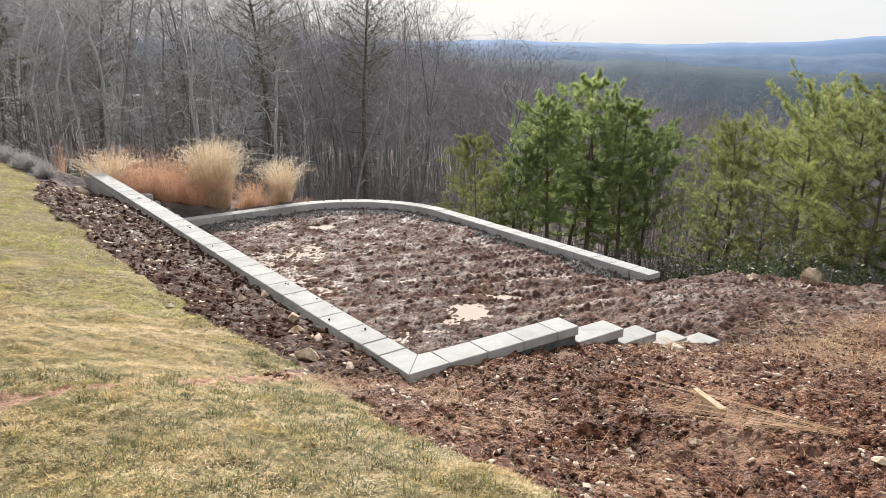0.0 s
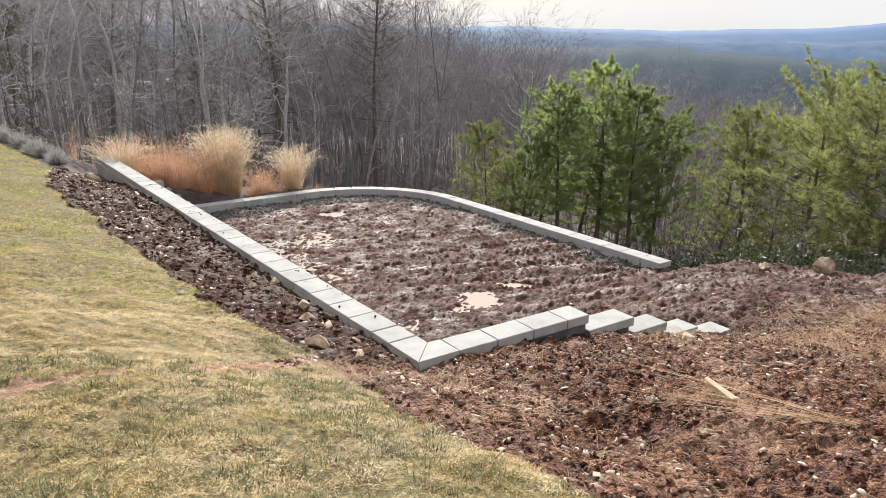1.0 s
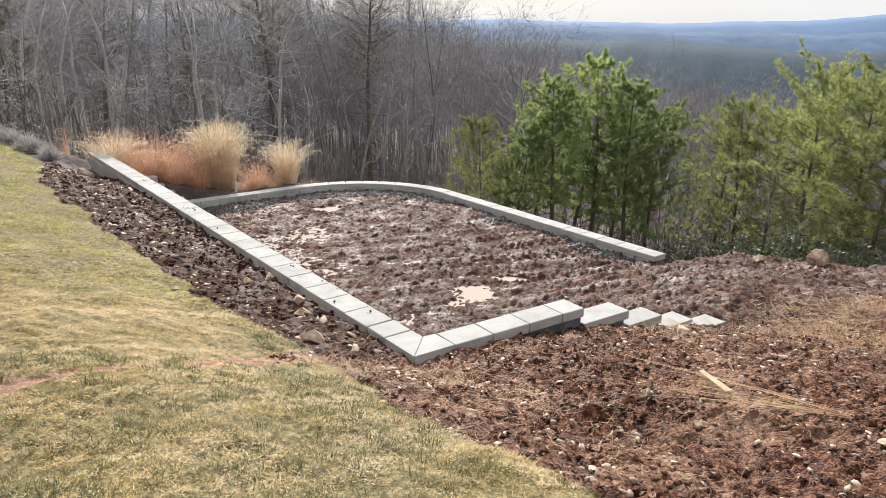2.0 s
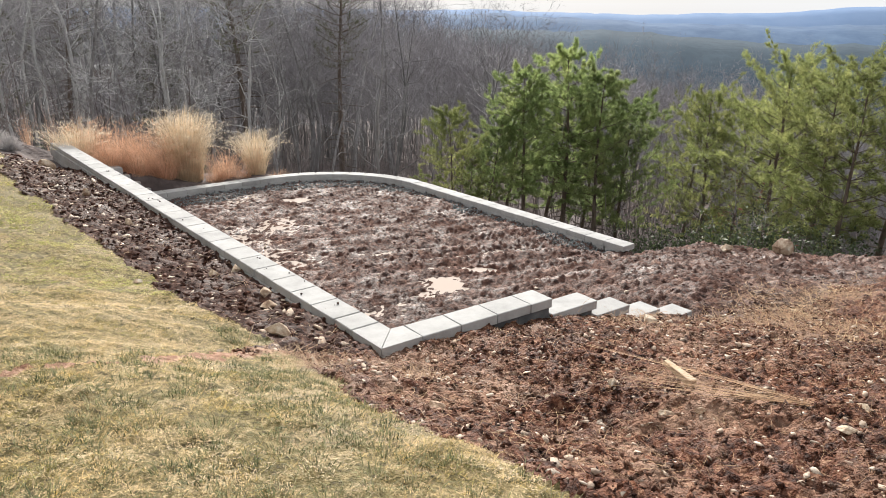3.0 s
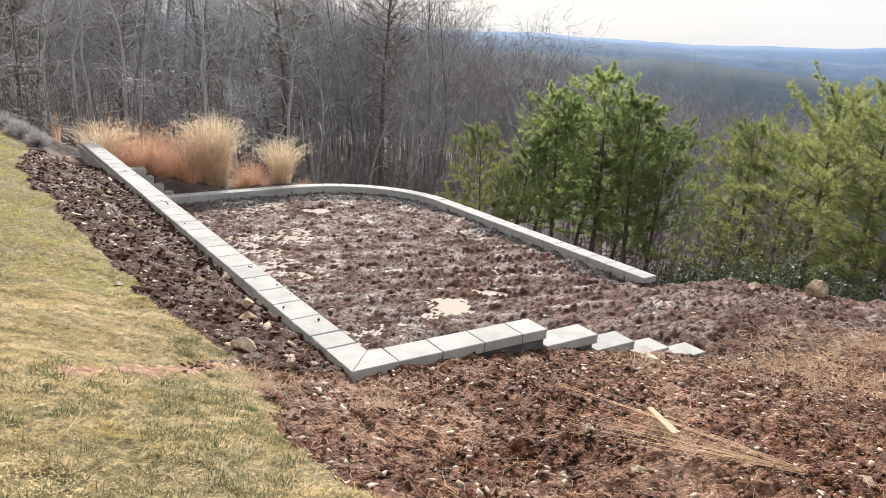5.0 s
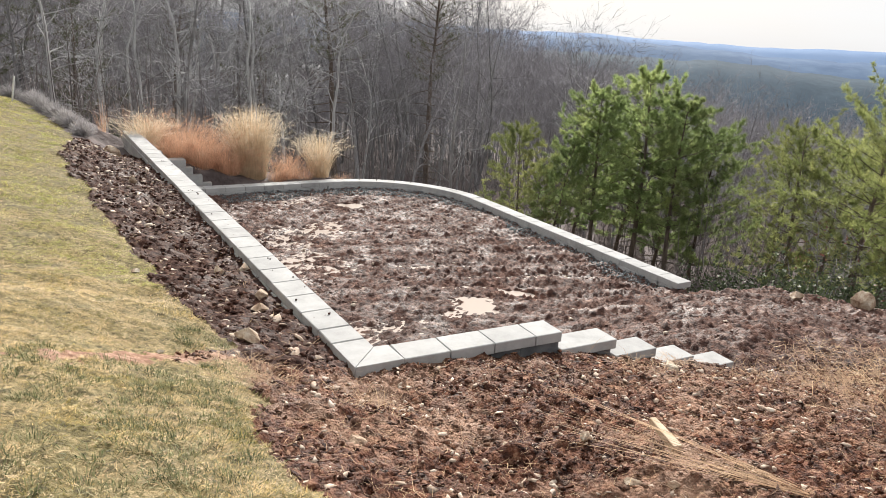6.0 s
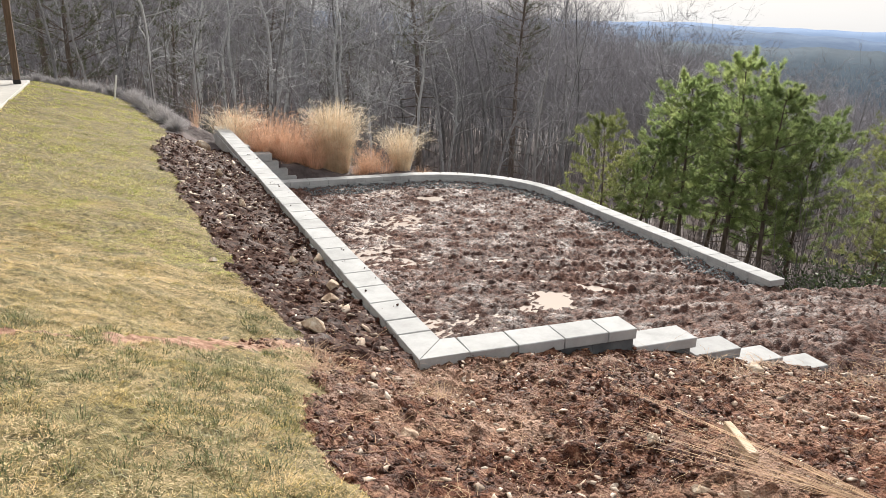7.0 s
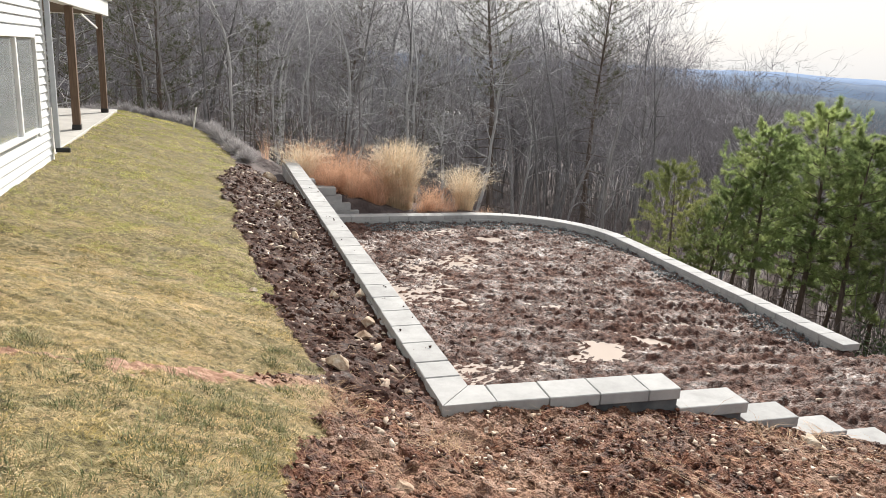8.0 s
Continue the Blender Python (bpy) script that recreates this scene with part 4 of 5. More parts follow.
def strands(name, label, category, x, y, length, width, mat, seed, rise=0.15, lift=0.01, heading=None):
    """Dry stalks lying about, each a bent thin strip."""
    r = np.random.default_rng(seed)
    n = len(x)
    an = r.uniform(0, 6.28, n) if heading is None else heading + r.normal(0, 0.12, n)
    d = np.stack([np.cos(an), np.sin(an), np.abs(r.normal(0, rise, n))], -1)
    side = np.stack([-np.sin(an), np.cos(an), np.zeros(n)], -1) * width
    p0 = np.stack([x, y, land(x, y) + lift], -1)
    p1 = p0 + d * (length * 0.5)[:, None] + r.normal(0, 0.012, (n, 3)) * [1, 1, 0.4]
    p2 = p0 + d * length[:, None] * [1, 1, 0.6] + r.normal(0, 0.02, (n, 3)) * [1, 1, 0.3]
    v = np.stack([p0 - side, p0 + side, p1 - side, p1 + side, p2 - side * 0.4, p2 + side * 0.4], 1).reshape(-1, 3)
    k = np.arange(n) * 6
    f = np.concatenate([np.stack([k, k + 1, k + 3, k + 2], -1), np.stack([k + 2, k + 3, k + 5, k + 4], -1)])
    return thing(name, label, category, kind="stuff", me=np_mesh(name, v, f, M[mat]))


def build_straw():
    r = np.random.default_rng(41)
    x, y = spread(9500, -1.3, 6, -5, 0.1, lambda a, b, k: (k == 2) & (b < WING_TILT * a - 0.05) & (vnoise(a * 1.5, b * 1.5, 60) > -0.22), 42)
    strands("bank_straw", "scattered dry straw and pine needles on the soil", "straw", x, y, 0.025 + 0.13 * r.random(len(x)) ** 2, 0.0011, "straw", 43)
    x, y = spread(900, -1.6, -0.05, 0, 12, lambda a, b, k: k == 2, 44)
    strands("strip_straw", "few dry stalks on the soil strip", "straw", x, y, r.uniform(0.04, 0.2, len(x)), 0.0013, "straw", 45)
    # straw heaped at places
    xs, ys = [], []
    for a, b, n, s in ((-0.95, -0.69, 110, 0.09), (-0.85, -0.45, 60, 0.07), (-0.25, -0.87, 150, 0.10), (4.6, -1.2, 420, 0.45), (3.8, -0.75, 120, 0.2), (2.35, -0.75, 120, 0.18), (5.2, -1.8, 400, 0.5), (-0.95, -0.2, 120, 0.14)):
        aa, bb = a + r.normal(0, s, n), b + r.normal(0, s, n)
        px, py = to_xy(aa, bb)
        xs.append(px), ys.append(py)
    x, y = np.concatenate(xs), np.concatenate(ys)
    strands("straw_tufts", "tangled heaps of dry orange straw", "straw", x, y, r.uniform(0.08, 0.26, len(x)), 0.0014, "straw", 46, 0.45)
    # thicker mats of straw washed up on the far side of the bank
    xs, ys = [], []
    for a, b, n, sa, sb in ((5.3, -0.9, 420, 0.5, 0.2), (6.6, -0.75, 700, 0.6, 0.25), (4.1, -2.0, 220, 0.4, 0.2), (3.45, -0.22, 90, 0.1, 0.05), (5.8, -0.2, 200, 0.4, 0.12)):
        px, py = to_xy(a + r.normal(0, sa, n), b + r.normal(0, sb, n))
        xs.append(px), ys.append(py)
    x, y = np.concatenate(xs), np.concatenate(ys)
    strands("straw_mat", "matted pale golden straw on the far bank", "straw", x, y, r.uniform(0.08, 0.3, len(x)), 0.0022, "straw", 48, 0.22)
    # the fan of long stalks under the wooden peg
    n = 48
    t = r.random(n)
    tip = np.array([2.60, 4.27])
    head = radians(163) + r.normal(0, 0.02, n)
    x, y = tip[0] - 0.05 + r.normal(0, 0.02, n) + t * 0, tip[1] + r.normal(0, 0.015, n)
    strands("straw_bundle", "long fanned bundle of dry pale grass stalks", "straw", x, y, r.uniform(0.6, 1.5, n), 0.0018, "straw", 47, 0.05, 0.03, head)


def grass_blades():
    r = np.random.default_rng(51)
    xs, ys, hs, ws = [], [], [], []
    for n, a0, a1, b0, b1, h, w in ((290000, -3.4, -0.55, -3.9, 0.8, 0.015, 0.0017), (120000, -3.8, -0.7, 0.8, 4.5, 0.018, 0.0027), (130000, -4.0, -0.8, 4.5, 24, 0.025, 0.005)):
        a, b = r.uniform(a0, a1, n), r.uniform(b0, b1, n)
        x, y = to_xy(a, b)
        tuft = fbm(x * 3.5, y * 3.5, 55, 3)
        thin = fbm(x * 1.1, y * 1.1, 56, 3)
        gap = fbm(x * 13, y * 13, 59, 2)
        keep = (zone(x, y) == 0) & (r.random(n) < 0.64 + 0.7 * thin + 0.7 * tuft + 1.3 * gap)
        x, y, tuft = x[keep], y[keep], tuft[keep]
        xs.append(x), ys.append(y)
        hs.append(h * (0.7 + 0.9 * np.clip(tuft + 0.25, 0, 1)) * r.uniform(0.5, 1.4, len(x)))
        ws.append(np.full(len(x), w) * r.uniform(0.7, 1.3, len(x)))
    x, y, h, w = (np.concatenate(k) for k in (xs, ys, hs, ws))
    n = len(x)
    an = r.uniform(0, 6.28, n)
    z = land(x, y) - 0.004
    lean = np.stack([r.normal(0, 0.95, n), r.normal(0, 0.95, n)], -1)
    side = np.stack([np.cos(an) * w, np.sin(an) * w, w * 0], -1)
    p = np.stack([x, y, z], -1)
    tip = p + np.stack([lean[:, 0] * h * 1.1, lean[:, 1] * h * 1.1, h * r.uniform(0.45, 1, n)], -1)
    v = np.stack([p - side, p + side, tip], 1).reshape(-1, 3)
    upper = np.repeat(to_ab(x, y)[1] + fbm(x * 1.2, y * 1.2, 54, 3) * 4.0 > 2.8, 3)
    for name, label, mat, part_of in (("lawn_grass", "short mixed green and straw-coloured winter grass blades", "blade", ~upper), ("upper_lawn_grass", "short greener grass blades on the upper lawn", "blade_green", upper)):
        vv = v[part_of]
        thing(name, label, "grass", kind="stuff", me=np_mesh(name, vv, np.arange(len(vv)).reshape(-1, 3), M[mat]))
    # matted dead blades lying almost flat
    xs, ys, ls, ws = [], [], [], []
    for n, a0, a1, b0, b1, l, w in ((190000, -3.4, -0.55, -3.9, 0.8, 0.021, 0.0012), (60000, -3.8, -0.7, 0.8, 4.5, 0.035, 0.0022), (40000, -4.0, -0.8, 4.5, 24, 0.05, 0.004)):
        a, b = r.uniform(a0, a1, n), r.uniform(b0, b1, n)
        x, y = to_xy(a, b)
        patch = fbm(x * 6.5, y * 6.5, 58, 4)
        keep = (zone(x, y) == 0) & (r.random(n) < 0.40 + 1.1 * patch)
        xs.append(x[keep]), ys.append(y[keep]), ls.append(np.full(keep.sum(), l)), ws.append(np.full(keep.sum(), w))
    x, y, l, w = (np.concatenate(k) for k in (xs, ys, ls, ws))
    n = len(x)
    an = r.uniform(0, 6.28, n)
    p = np.stack([x, y, land(x, y) + r.uniform(0.004, 0.016, n)], -1)
    d = np.stack([np.cos(an), np.sin(an), r.normal(0.05, 0.22, n)], -1) * (l * r.uniform(0.5, 1.3, n))[:, None]
    side = np.stack([-np.sin(an), np.cos(an), an * 0], -1) * w[:, None]
    v = np.stack([p - side, p + side, p + d], 1).reshape(-1, 3)
    thing("lawn_thatch", "pale dead grass matted into the lawn", "grass", kind="stuff", me=np_mesh("lawn_thatch", v, np.arange(3 * n).reshape(-1, 3), M["thatch"]))
    # longer uncut tufts
    cx, cy = spread(560, -3.2, -0.7, -3.6, 0.6, lambda a, b, k: (k == 0) & ((a > lawn_edge(b) - 0.35) | (b < -0.6)), 57)
    m = 55
    x = np.repeat(cx, m) + r.normal(0, 0.035, len(cx) * m)
    y = np.repeat(cy, m) + r.normal(0, 0.035, len(cx) * m)
    n = len(x)
    out = np.stack([x - np.repeat(cx, m), y - np.repeat(cy, m)], -1) * 14
    h = r.uniform(0.016, 0.052, n)
    an = r.uniform(0, 6.28, n)
    side = np.stack([np.cos(an), np.sin(an), an * 0], -1) * 0.0018
    p = np.stack([x, y, land(x, y) - 0.004], -1)
    mid = p + np.stack([out[:, 0] * h * 0.4, out[:, 1] * h * 0.4, h * 0.6], -1)
    tip = p + np.stack([out[:, 0] * h * 1.1 + r.normal(0, 0.01, n), out[:, 1] * h * 1.1 + r.normal(0, 0.01, n), h * r.uniform(0.5, 0.95, n)], -1)
    v = np.stack([p - side, p + side, mid + side * 0.8, mid - side * 0.8, tip, tip + side * 0.1], 1).reshape(-1, 3)
    k = np.arange(n) * 6
    f = np.concatenate([np.stack([k, k + 1, k + 2, k + 3], -1), np.stack([k + 3, k + 2, k + 5, k + 4], -1)])
    thing("grass_tufts", "longer grey-green grass tufts in the lawn", "grass", kind="stuff", me=np_mesh("grass_tufts", v, f, M["tuft"]))


# ---- planted clumps ----
def clump_mesh(name, seed, blades, height, base, splay, mat, plume=0.0, droop=0.5):
    """Arching grass blades from one crown, with feathery heads where asked."""
    r = np.random.default_rng(seed)
    n = blades
    an = r.uniform(0, 6.28, n)
    rad = base * np.sqrt(r.random(n))
    hgt = height * (1.14 - 0.78 * r.random(n) ** 1.1) * (1 - 0.22 * (rad / base) ** 2)
    out = splay * (0.15 + 0.85 * r.random(n)) * (0.3 + rad / base)
    d = np.stack([np.cos(an), np.sin(an)], -1)
    rows = []
    w0 = 0.0017
    sa = an + 1.57 + r.normal(0, 0.6, n)
    side = np.stack([np.cos(sa), np.sin(sa), sa * 0], -1)
    for s, w in ((0, 1), (0.4, 0.9), (0.72, 0.7), (0.9, 0.5), (1.0, 0.12)):
        o = rad + out * hgt * s ** 1.8
        z = hgt * (s - droop * max(0, s - 0.65) ** 2 * 3.0 * out)
        p = np.stack([d[:, 0] * o, d[:, 1] * o, z], -1)
        ww = w0 * w * (1 + plume * (2.2 if s in (0.9,) else 1.0 if s == 0.72 else 0))
        ww = ww * np.where(r.random(n) < 0.55, 1, 0.5)
        rows.append(p - side * ww[:, None])
        rows.append(p + side * ww[:, None])
    v = np.stack(rows, 1).reshape(-1, 3)
    k = np.arange(n) * 10
    f = np.concatenate([np.stack([k + 2 * i, k + 2 * i + 1, k + 2 * i + 3, k + 2 * i + 2], -1) for i in range(4)])
    return np_mesh(name, v, f, M[mat])


def head_mesh(name, seed, count, height, base, splay, mat="head"):
    """Feathery nodding seed heads at the tips of tall stems."""
    r = np.random.default_rng(seed)
    soup = Soup()
    for _ in range(count):
        an, q = r.uniform(0, 6.28), math.sqrt(r.random())
        out = np.array([math.cos(an), math.sin(an), 0.0])
        h = height * r.uniform(0.6, 1.16) * (1 - 0.25 * q * q)
        o = base * q + splay * h * (0.3 + q) * r.uniform(0.4, 1.0)
        nod = out * r.uniform(0.2, 0.9) + np.array([r.normal(0, 0.35), r.normal(0, 0.35), r.uniform(0.5, 1.0)])
        nod /= np.linalg.norm(nod)
        p = out * o + np.array([0, 0, h * 0.86])
        n = 9
        t = np.linspace(0, 1, n)[:, None]
        spine = p + nod * t * 0.25 * r.uniform(0.7, 1.25) + np.array([0, 0, -0.09]) * t * t + out * 0.05 * t * t
        d = nod + r.normal(0, 0.45, (n, 3))
        d /= np.linalg.norm(d, axis=1)[:, None]
        s = np.cross(d, r.normal(0, 1, (n, 3)))
        s /= np.linalg.norm(s, axis=1)[:, None] + 1e-9
        v = np.stack([spine - s * 0.004, spine + s * 0.004, spine + d * 0.075], 1).reshape(-1, 3)
        soup.add(v, np.arange(3 * n).reshape(-1, 3))
    return soup.mesh(name, M[mat])


def build_clumps():
    # across, along, height, base radius, splay, kind
    rows = ((2.72, 12.3, 1.66, 0.34, 0.36, "plume", 3000), (4.35, 12.1, 1.08, 0.22, 0.55, "plume", 1300),
            (1.75, 12.35, 1.1, 0.34, 0.95, "redgrass", 1700), (1.15, 12.25, 1.05, 0.34, 0.95, "redgrass", 1700), (0.75, 12.75, 0.95, 0.25, 0.5, "redgrass", 600),
            (3.55, 12.05, 0.75, 0.24, 1.0, "redgrass", 800), (0.40, 12.45, 0.82, 0.26, 0.7, "plume", 1100), (4.9, 12.0, 0.35, 0.2, 1.0, "redgrass", 250),
            (-0.35, 13.4, 0.85, 0.10, 0.45, "redgrass", 90), (0.2, 13.7, 1.15, 0.12, 0.3, "redgrass", 90), (0.75, 13.5, 1.3, 0.14, 0.35, "redgrass", 100), (2.05, 11.9, 0.8, 0.25, 1.1, "redgrass", 1100), (1.45, 11.85, 0.75, 0.25, 1.1, "redgrass", 1100), (0.95, 11.95, 0.65, 0.22, 1.0, "redgrass", 700), (3.2, 11.85, 0.5, 0.2, 1.1, "redgrass", 500), (3.9, 11.9, 0.45, 0.2, 1.1, "redgrass", 450))
    for i, (a, b, h, base, sp, mat, n) in enumerate(rows):
        x, y = to_xy(a, b)
        z = float(land(np.array([x]), np.array([y]), False)[0]) - 0.02
        pl = mat == "plume"
        name, label = ("plume_grass", "tall pale tan ornamental grass clump with feathery plumes") if pl else ("bunch_grass", "russet dry bunch grass clump arching over the bed")
        ob = thing(name, label, "ornamental grass", pose(x, y, z), "ornamental grasses behind the wall")
        tagged(part("foliage", clump_mesh("blades", 500 + i, n, h, base, sp, mat, 0.9 if pl else 0.0, 0.5 if pl else 1.0), ob), kind="stuff")
        if n > 400:
            tagged(part("flower_head", head_mesh("heads", 540 + i, n // (8 if pl else 16), h, base * 0.9, sp, "head" if pl else "redgrass"), ob), kind="stuff")
    # grey lavender row along the lawn's edge
    r = np.random.default_rng(77)
    meshes = []
    for k in range(3):
        n = 1300
        d = r.normal(0, 1, (n, 3))
        d[:, 2] = np.abs(d[:, 2]) * 1.2 + 0.2
        d /= np.linalg.norm(d, axis=1)[:, None]
        L = r.uniform(0.22, 0.42, n)[:, None]
        p0 = d * 0.06
        s = np.cross(d, r.normal(0, 1, (n, 3)))
        s /= np.linalg.norm(s, axis=1)[:, None]
        tip = d * L + r.normal(0, 0.07, (n, 3))
        v = np.stack([p0 - s * 0.0025, p0 + s * 0.0025, tip + s * 0.0035, tip - s * 0.0035], 1).reshape(-1, 3)
        meshes.append(np_mesh("foliage", v, np.arange(4 * n).reshape(-1, 4), M["lavender"]))
    rr = random.Random(3)
    b, k = 12.0, 0
    while b < 24.3:
        a = float(lawn_edge(b)) + 0.28 + rr.uniform(-0.08, 0.08)
        x, y = to_xy(a, b)
        z = float(land(np.array([x]), np.array([y]), False)[0])
        s = rr.uniform(0.45, 0.82)
        ob = thing("lavender_bush", "low grey dormant lavender bush edging the lawn", "shrub", Matrix.LocRotScale((x, y, z), Euler((0, 0, rr.uniform(0, 6.28))), (s, s, s)), "lavender row")
        tagged(part("foliage", meshes[k % 3], ob), kind="stuff")
        lean = (float(lawn_edge(b + 0.1)) - float(lawn_edge(b))) / 0.1
        b += 0.45 / math.hypot(1, lean)
        k += 1


def leaf_bush(seed, size, leaves, mat):
    r = np.random.default_rng(seed)
    wood = Soup()
    pts = []
    for _ in range(26):
        an = r.uniform(0, 6.28)
        d = np.array([math.cos(an) * 0.7, math.sin(an) * 0.7, r.uniform(0.4, 1.2)])
        path, e = grow(r, (0, 0, -0.1), d / np.linalg.norm(d), size * r.uniform(0.6, 1.1), 0.18, 0.02, 5)
        wood.add(*tube(path, 0.018 * (1 - np.linspace(0, 1, 6) * 0.8), 4))
        pts += [p for p in path[1:]]
    pts = np.array(pts)
    B = pts[r.integers(0, len(pts), leaves)] + r.normal(0, size * 0.13, (leaves, 3))
    B[:, 2] = np.abs(B[:, 2])
    D = r.normal(0, 1, (leaves, 3))
    D /= np.linalg.norm(D, axis=1)[:, None]
    S = np.cross(D, r.normal(0, 1, (leaves, 3)))
    S /= np.linalg.norm(S, axis=1)[:, None]
    L = r.uniform(0.04, 0.075, (leaves, 1))
    v = np.stack([B, B + D * L * 0.5 + S * L * 0.28, B + D * L, B + D * L * 0.5 - S * L * 0.28], 1).reshape(-1, 3)
    return wood.mesh("stems", M["bark"]), np_mesh("leaves", v, np.arange(4 * leaves).reshape(-1, 4), M[mat])


def build_bushes():
    r = random.Random(12)
    for i, (az, d, s) in enumerate(((14.8, 15.4, 0.72), (18.9, 15.2, 0.70), (20.6, 15.0, 0.80), (27.0, 15.8, 0.7))):
        x, y = 0.5 + math.sin(radians(az)) * d, 0.2 + math.cos(radians(az)) * d
        plant("evergreen_bush", leaf_bush(700 + i, 1.1, 3600, "shrub"), x, y, r.uniform(0, 6), s * 1.75, "dark glossy evergreen bush at the edge of the cleared soil", "bush", "evergreen bushes", ("stem", "foliage"))
    for i, (az, d) in enumerate(((-22, 21.5), (-25, 22.5), (-19.5, 23), (-31, 21))):
        x, y = 0.5 + math.sin(radians(az)) * d, 0.2 + math.cos(radians(az)) * d
        plant("evergreen_bush", leaf_bush(720 + i, 1.3, 2200, "shrub"), x, y, r.uniform(0, 6), 1.0, "dark green low bush below the ornamental grasses", "bush", "bushes by the woods", ("stem", "foliage"))
    # one bare sapling that still holds red leaves
    x, y = 0.5 + math.sin(radians(20.6)) * 16.2, 0.2 + math.cos(radians(20.6)) * 16.2
    wood, fine = bare_tree(801, 12.0, 0.07, 0.7, 2, 0.3, 0.06)
    ob = plant("red_leaf_sapling", (wood, fine), x, y, 0.4, 0.28, "thin grey sapling with a few dry red leaves", "tree", "", ("trunk", "crown"))
    rr = np.random.default_rng(9)
    n = 260
    B = np.stack([rr.normal(0, 1.8, n), rr.normal(0, 1.8, n), rr.uniform(4.5, 10, n)], -1)
    D = rr.normal(0, 1, (n, 3)) * 0.055
    S = rr.normal(0, 1, (n, 3)) * 0.03
    v = np.stack([B, B + D + S, B + 2 * D, B + D - S], 1).reshape(-1, 3)
    tagged(part("foliage", np_mesh("foliage", v, np.arange(4 * n).reshape(-1, 4), M["redleaf"]), ob, "dry red leaves"), kind="stuff")
    # thin brush and saplings between the trees, one mass
    soup = Soup()
    n = 6500
    az = rr.uniform(-0.98, 0.62, n)
    d = 20 + 75 * rr.random(n) ** 1.3
    x, y = np.sin(az) * d, np.cos(az) * d
    a, b = to_ab(x, y)
    keep = ~((a < lawn_edge(b) + 1.2) & (b < 30)) & ~((a > -1) & (a < 12) & (b < 14))
    x, y, az = x[keep], y[keep], az[keep]
    n = len(x)
    z = land(x, y, False)
    h = 0.7 + 3.6 * rr.random(n) ** 2
    for k in range(6):
        s = rr.uniform(0.2, 0.9, n) if k else np.zeros(n)
        lean = np.stack([rr.normal(0, 0.16, n), rr.normal(0, 0.16, n), np.ones(n)], -1)
        p0 = np.stack([x, y, z - 0.1], -1) + (np.stack([az * 0, az * 0, h * s], -1) if k else 0)
        tip = p0 + (lean * h[:, None] if k == 0 else np.stack([rr.normal(0, 0.45, n), rr.normal(0, 0.45, n), rr.uniform(0.1, 0.7, n)], -1) * (h * 0.5)[:, None])
        w = (0.013 if k == 0 else 0.007) * np.stack([np.cos(az), -np.sin(az), az * 0], -1)
        v = np.stack([p0 - w, p0 + w, tip], 1).reshape(-1, 3)
        soup.add(v, np.arange(len(v)).reshape(-1, 3))
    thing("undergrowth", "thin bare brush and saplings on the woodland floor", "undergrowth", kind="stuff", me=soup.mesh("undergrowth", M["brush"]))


# ---- single rocks, peg, stake ----
def rock_mesh(seed, size, flat=0.75):
    bm = bmesh.new()
    bmesh.ops.create_icosphere(bm, subdivisions=3, radius=1.15)
    off = Vector((seed * 3.1, seed * 1.7, seed * 2.3))
    for w in bm.verts:
        n = noise.noise(w.co * 1.3 + off) * 0.35 + noise.noise(w.co * 3.1 + off) * 0.14
        c = w.co * (1 + n)
        # broken, faceted sides
        for k in range(9):
            d = Vector((math.sin(seed + k * 2.4), math.cos(seed * 1.3 + k * 1.9), math.sin(seed * 0.7 + k * 3.3))).normalized()
            over = c.dot(d) - 0.66
            if over > 0:
                c -= d * over * 0.95
        w.co = Vector((c.x * size, c.y * size * 0.8, c.z * size * flat))
    me = bpy.data.meshes.new("rock")
    bm.to_mesh(me)
    bm.free()
    me.materials.append(M["rock"])
    return me


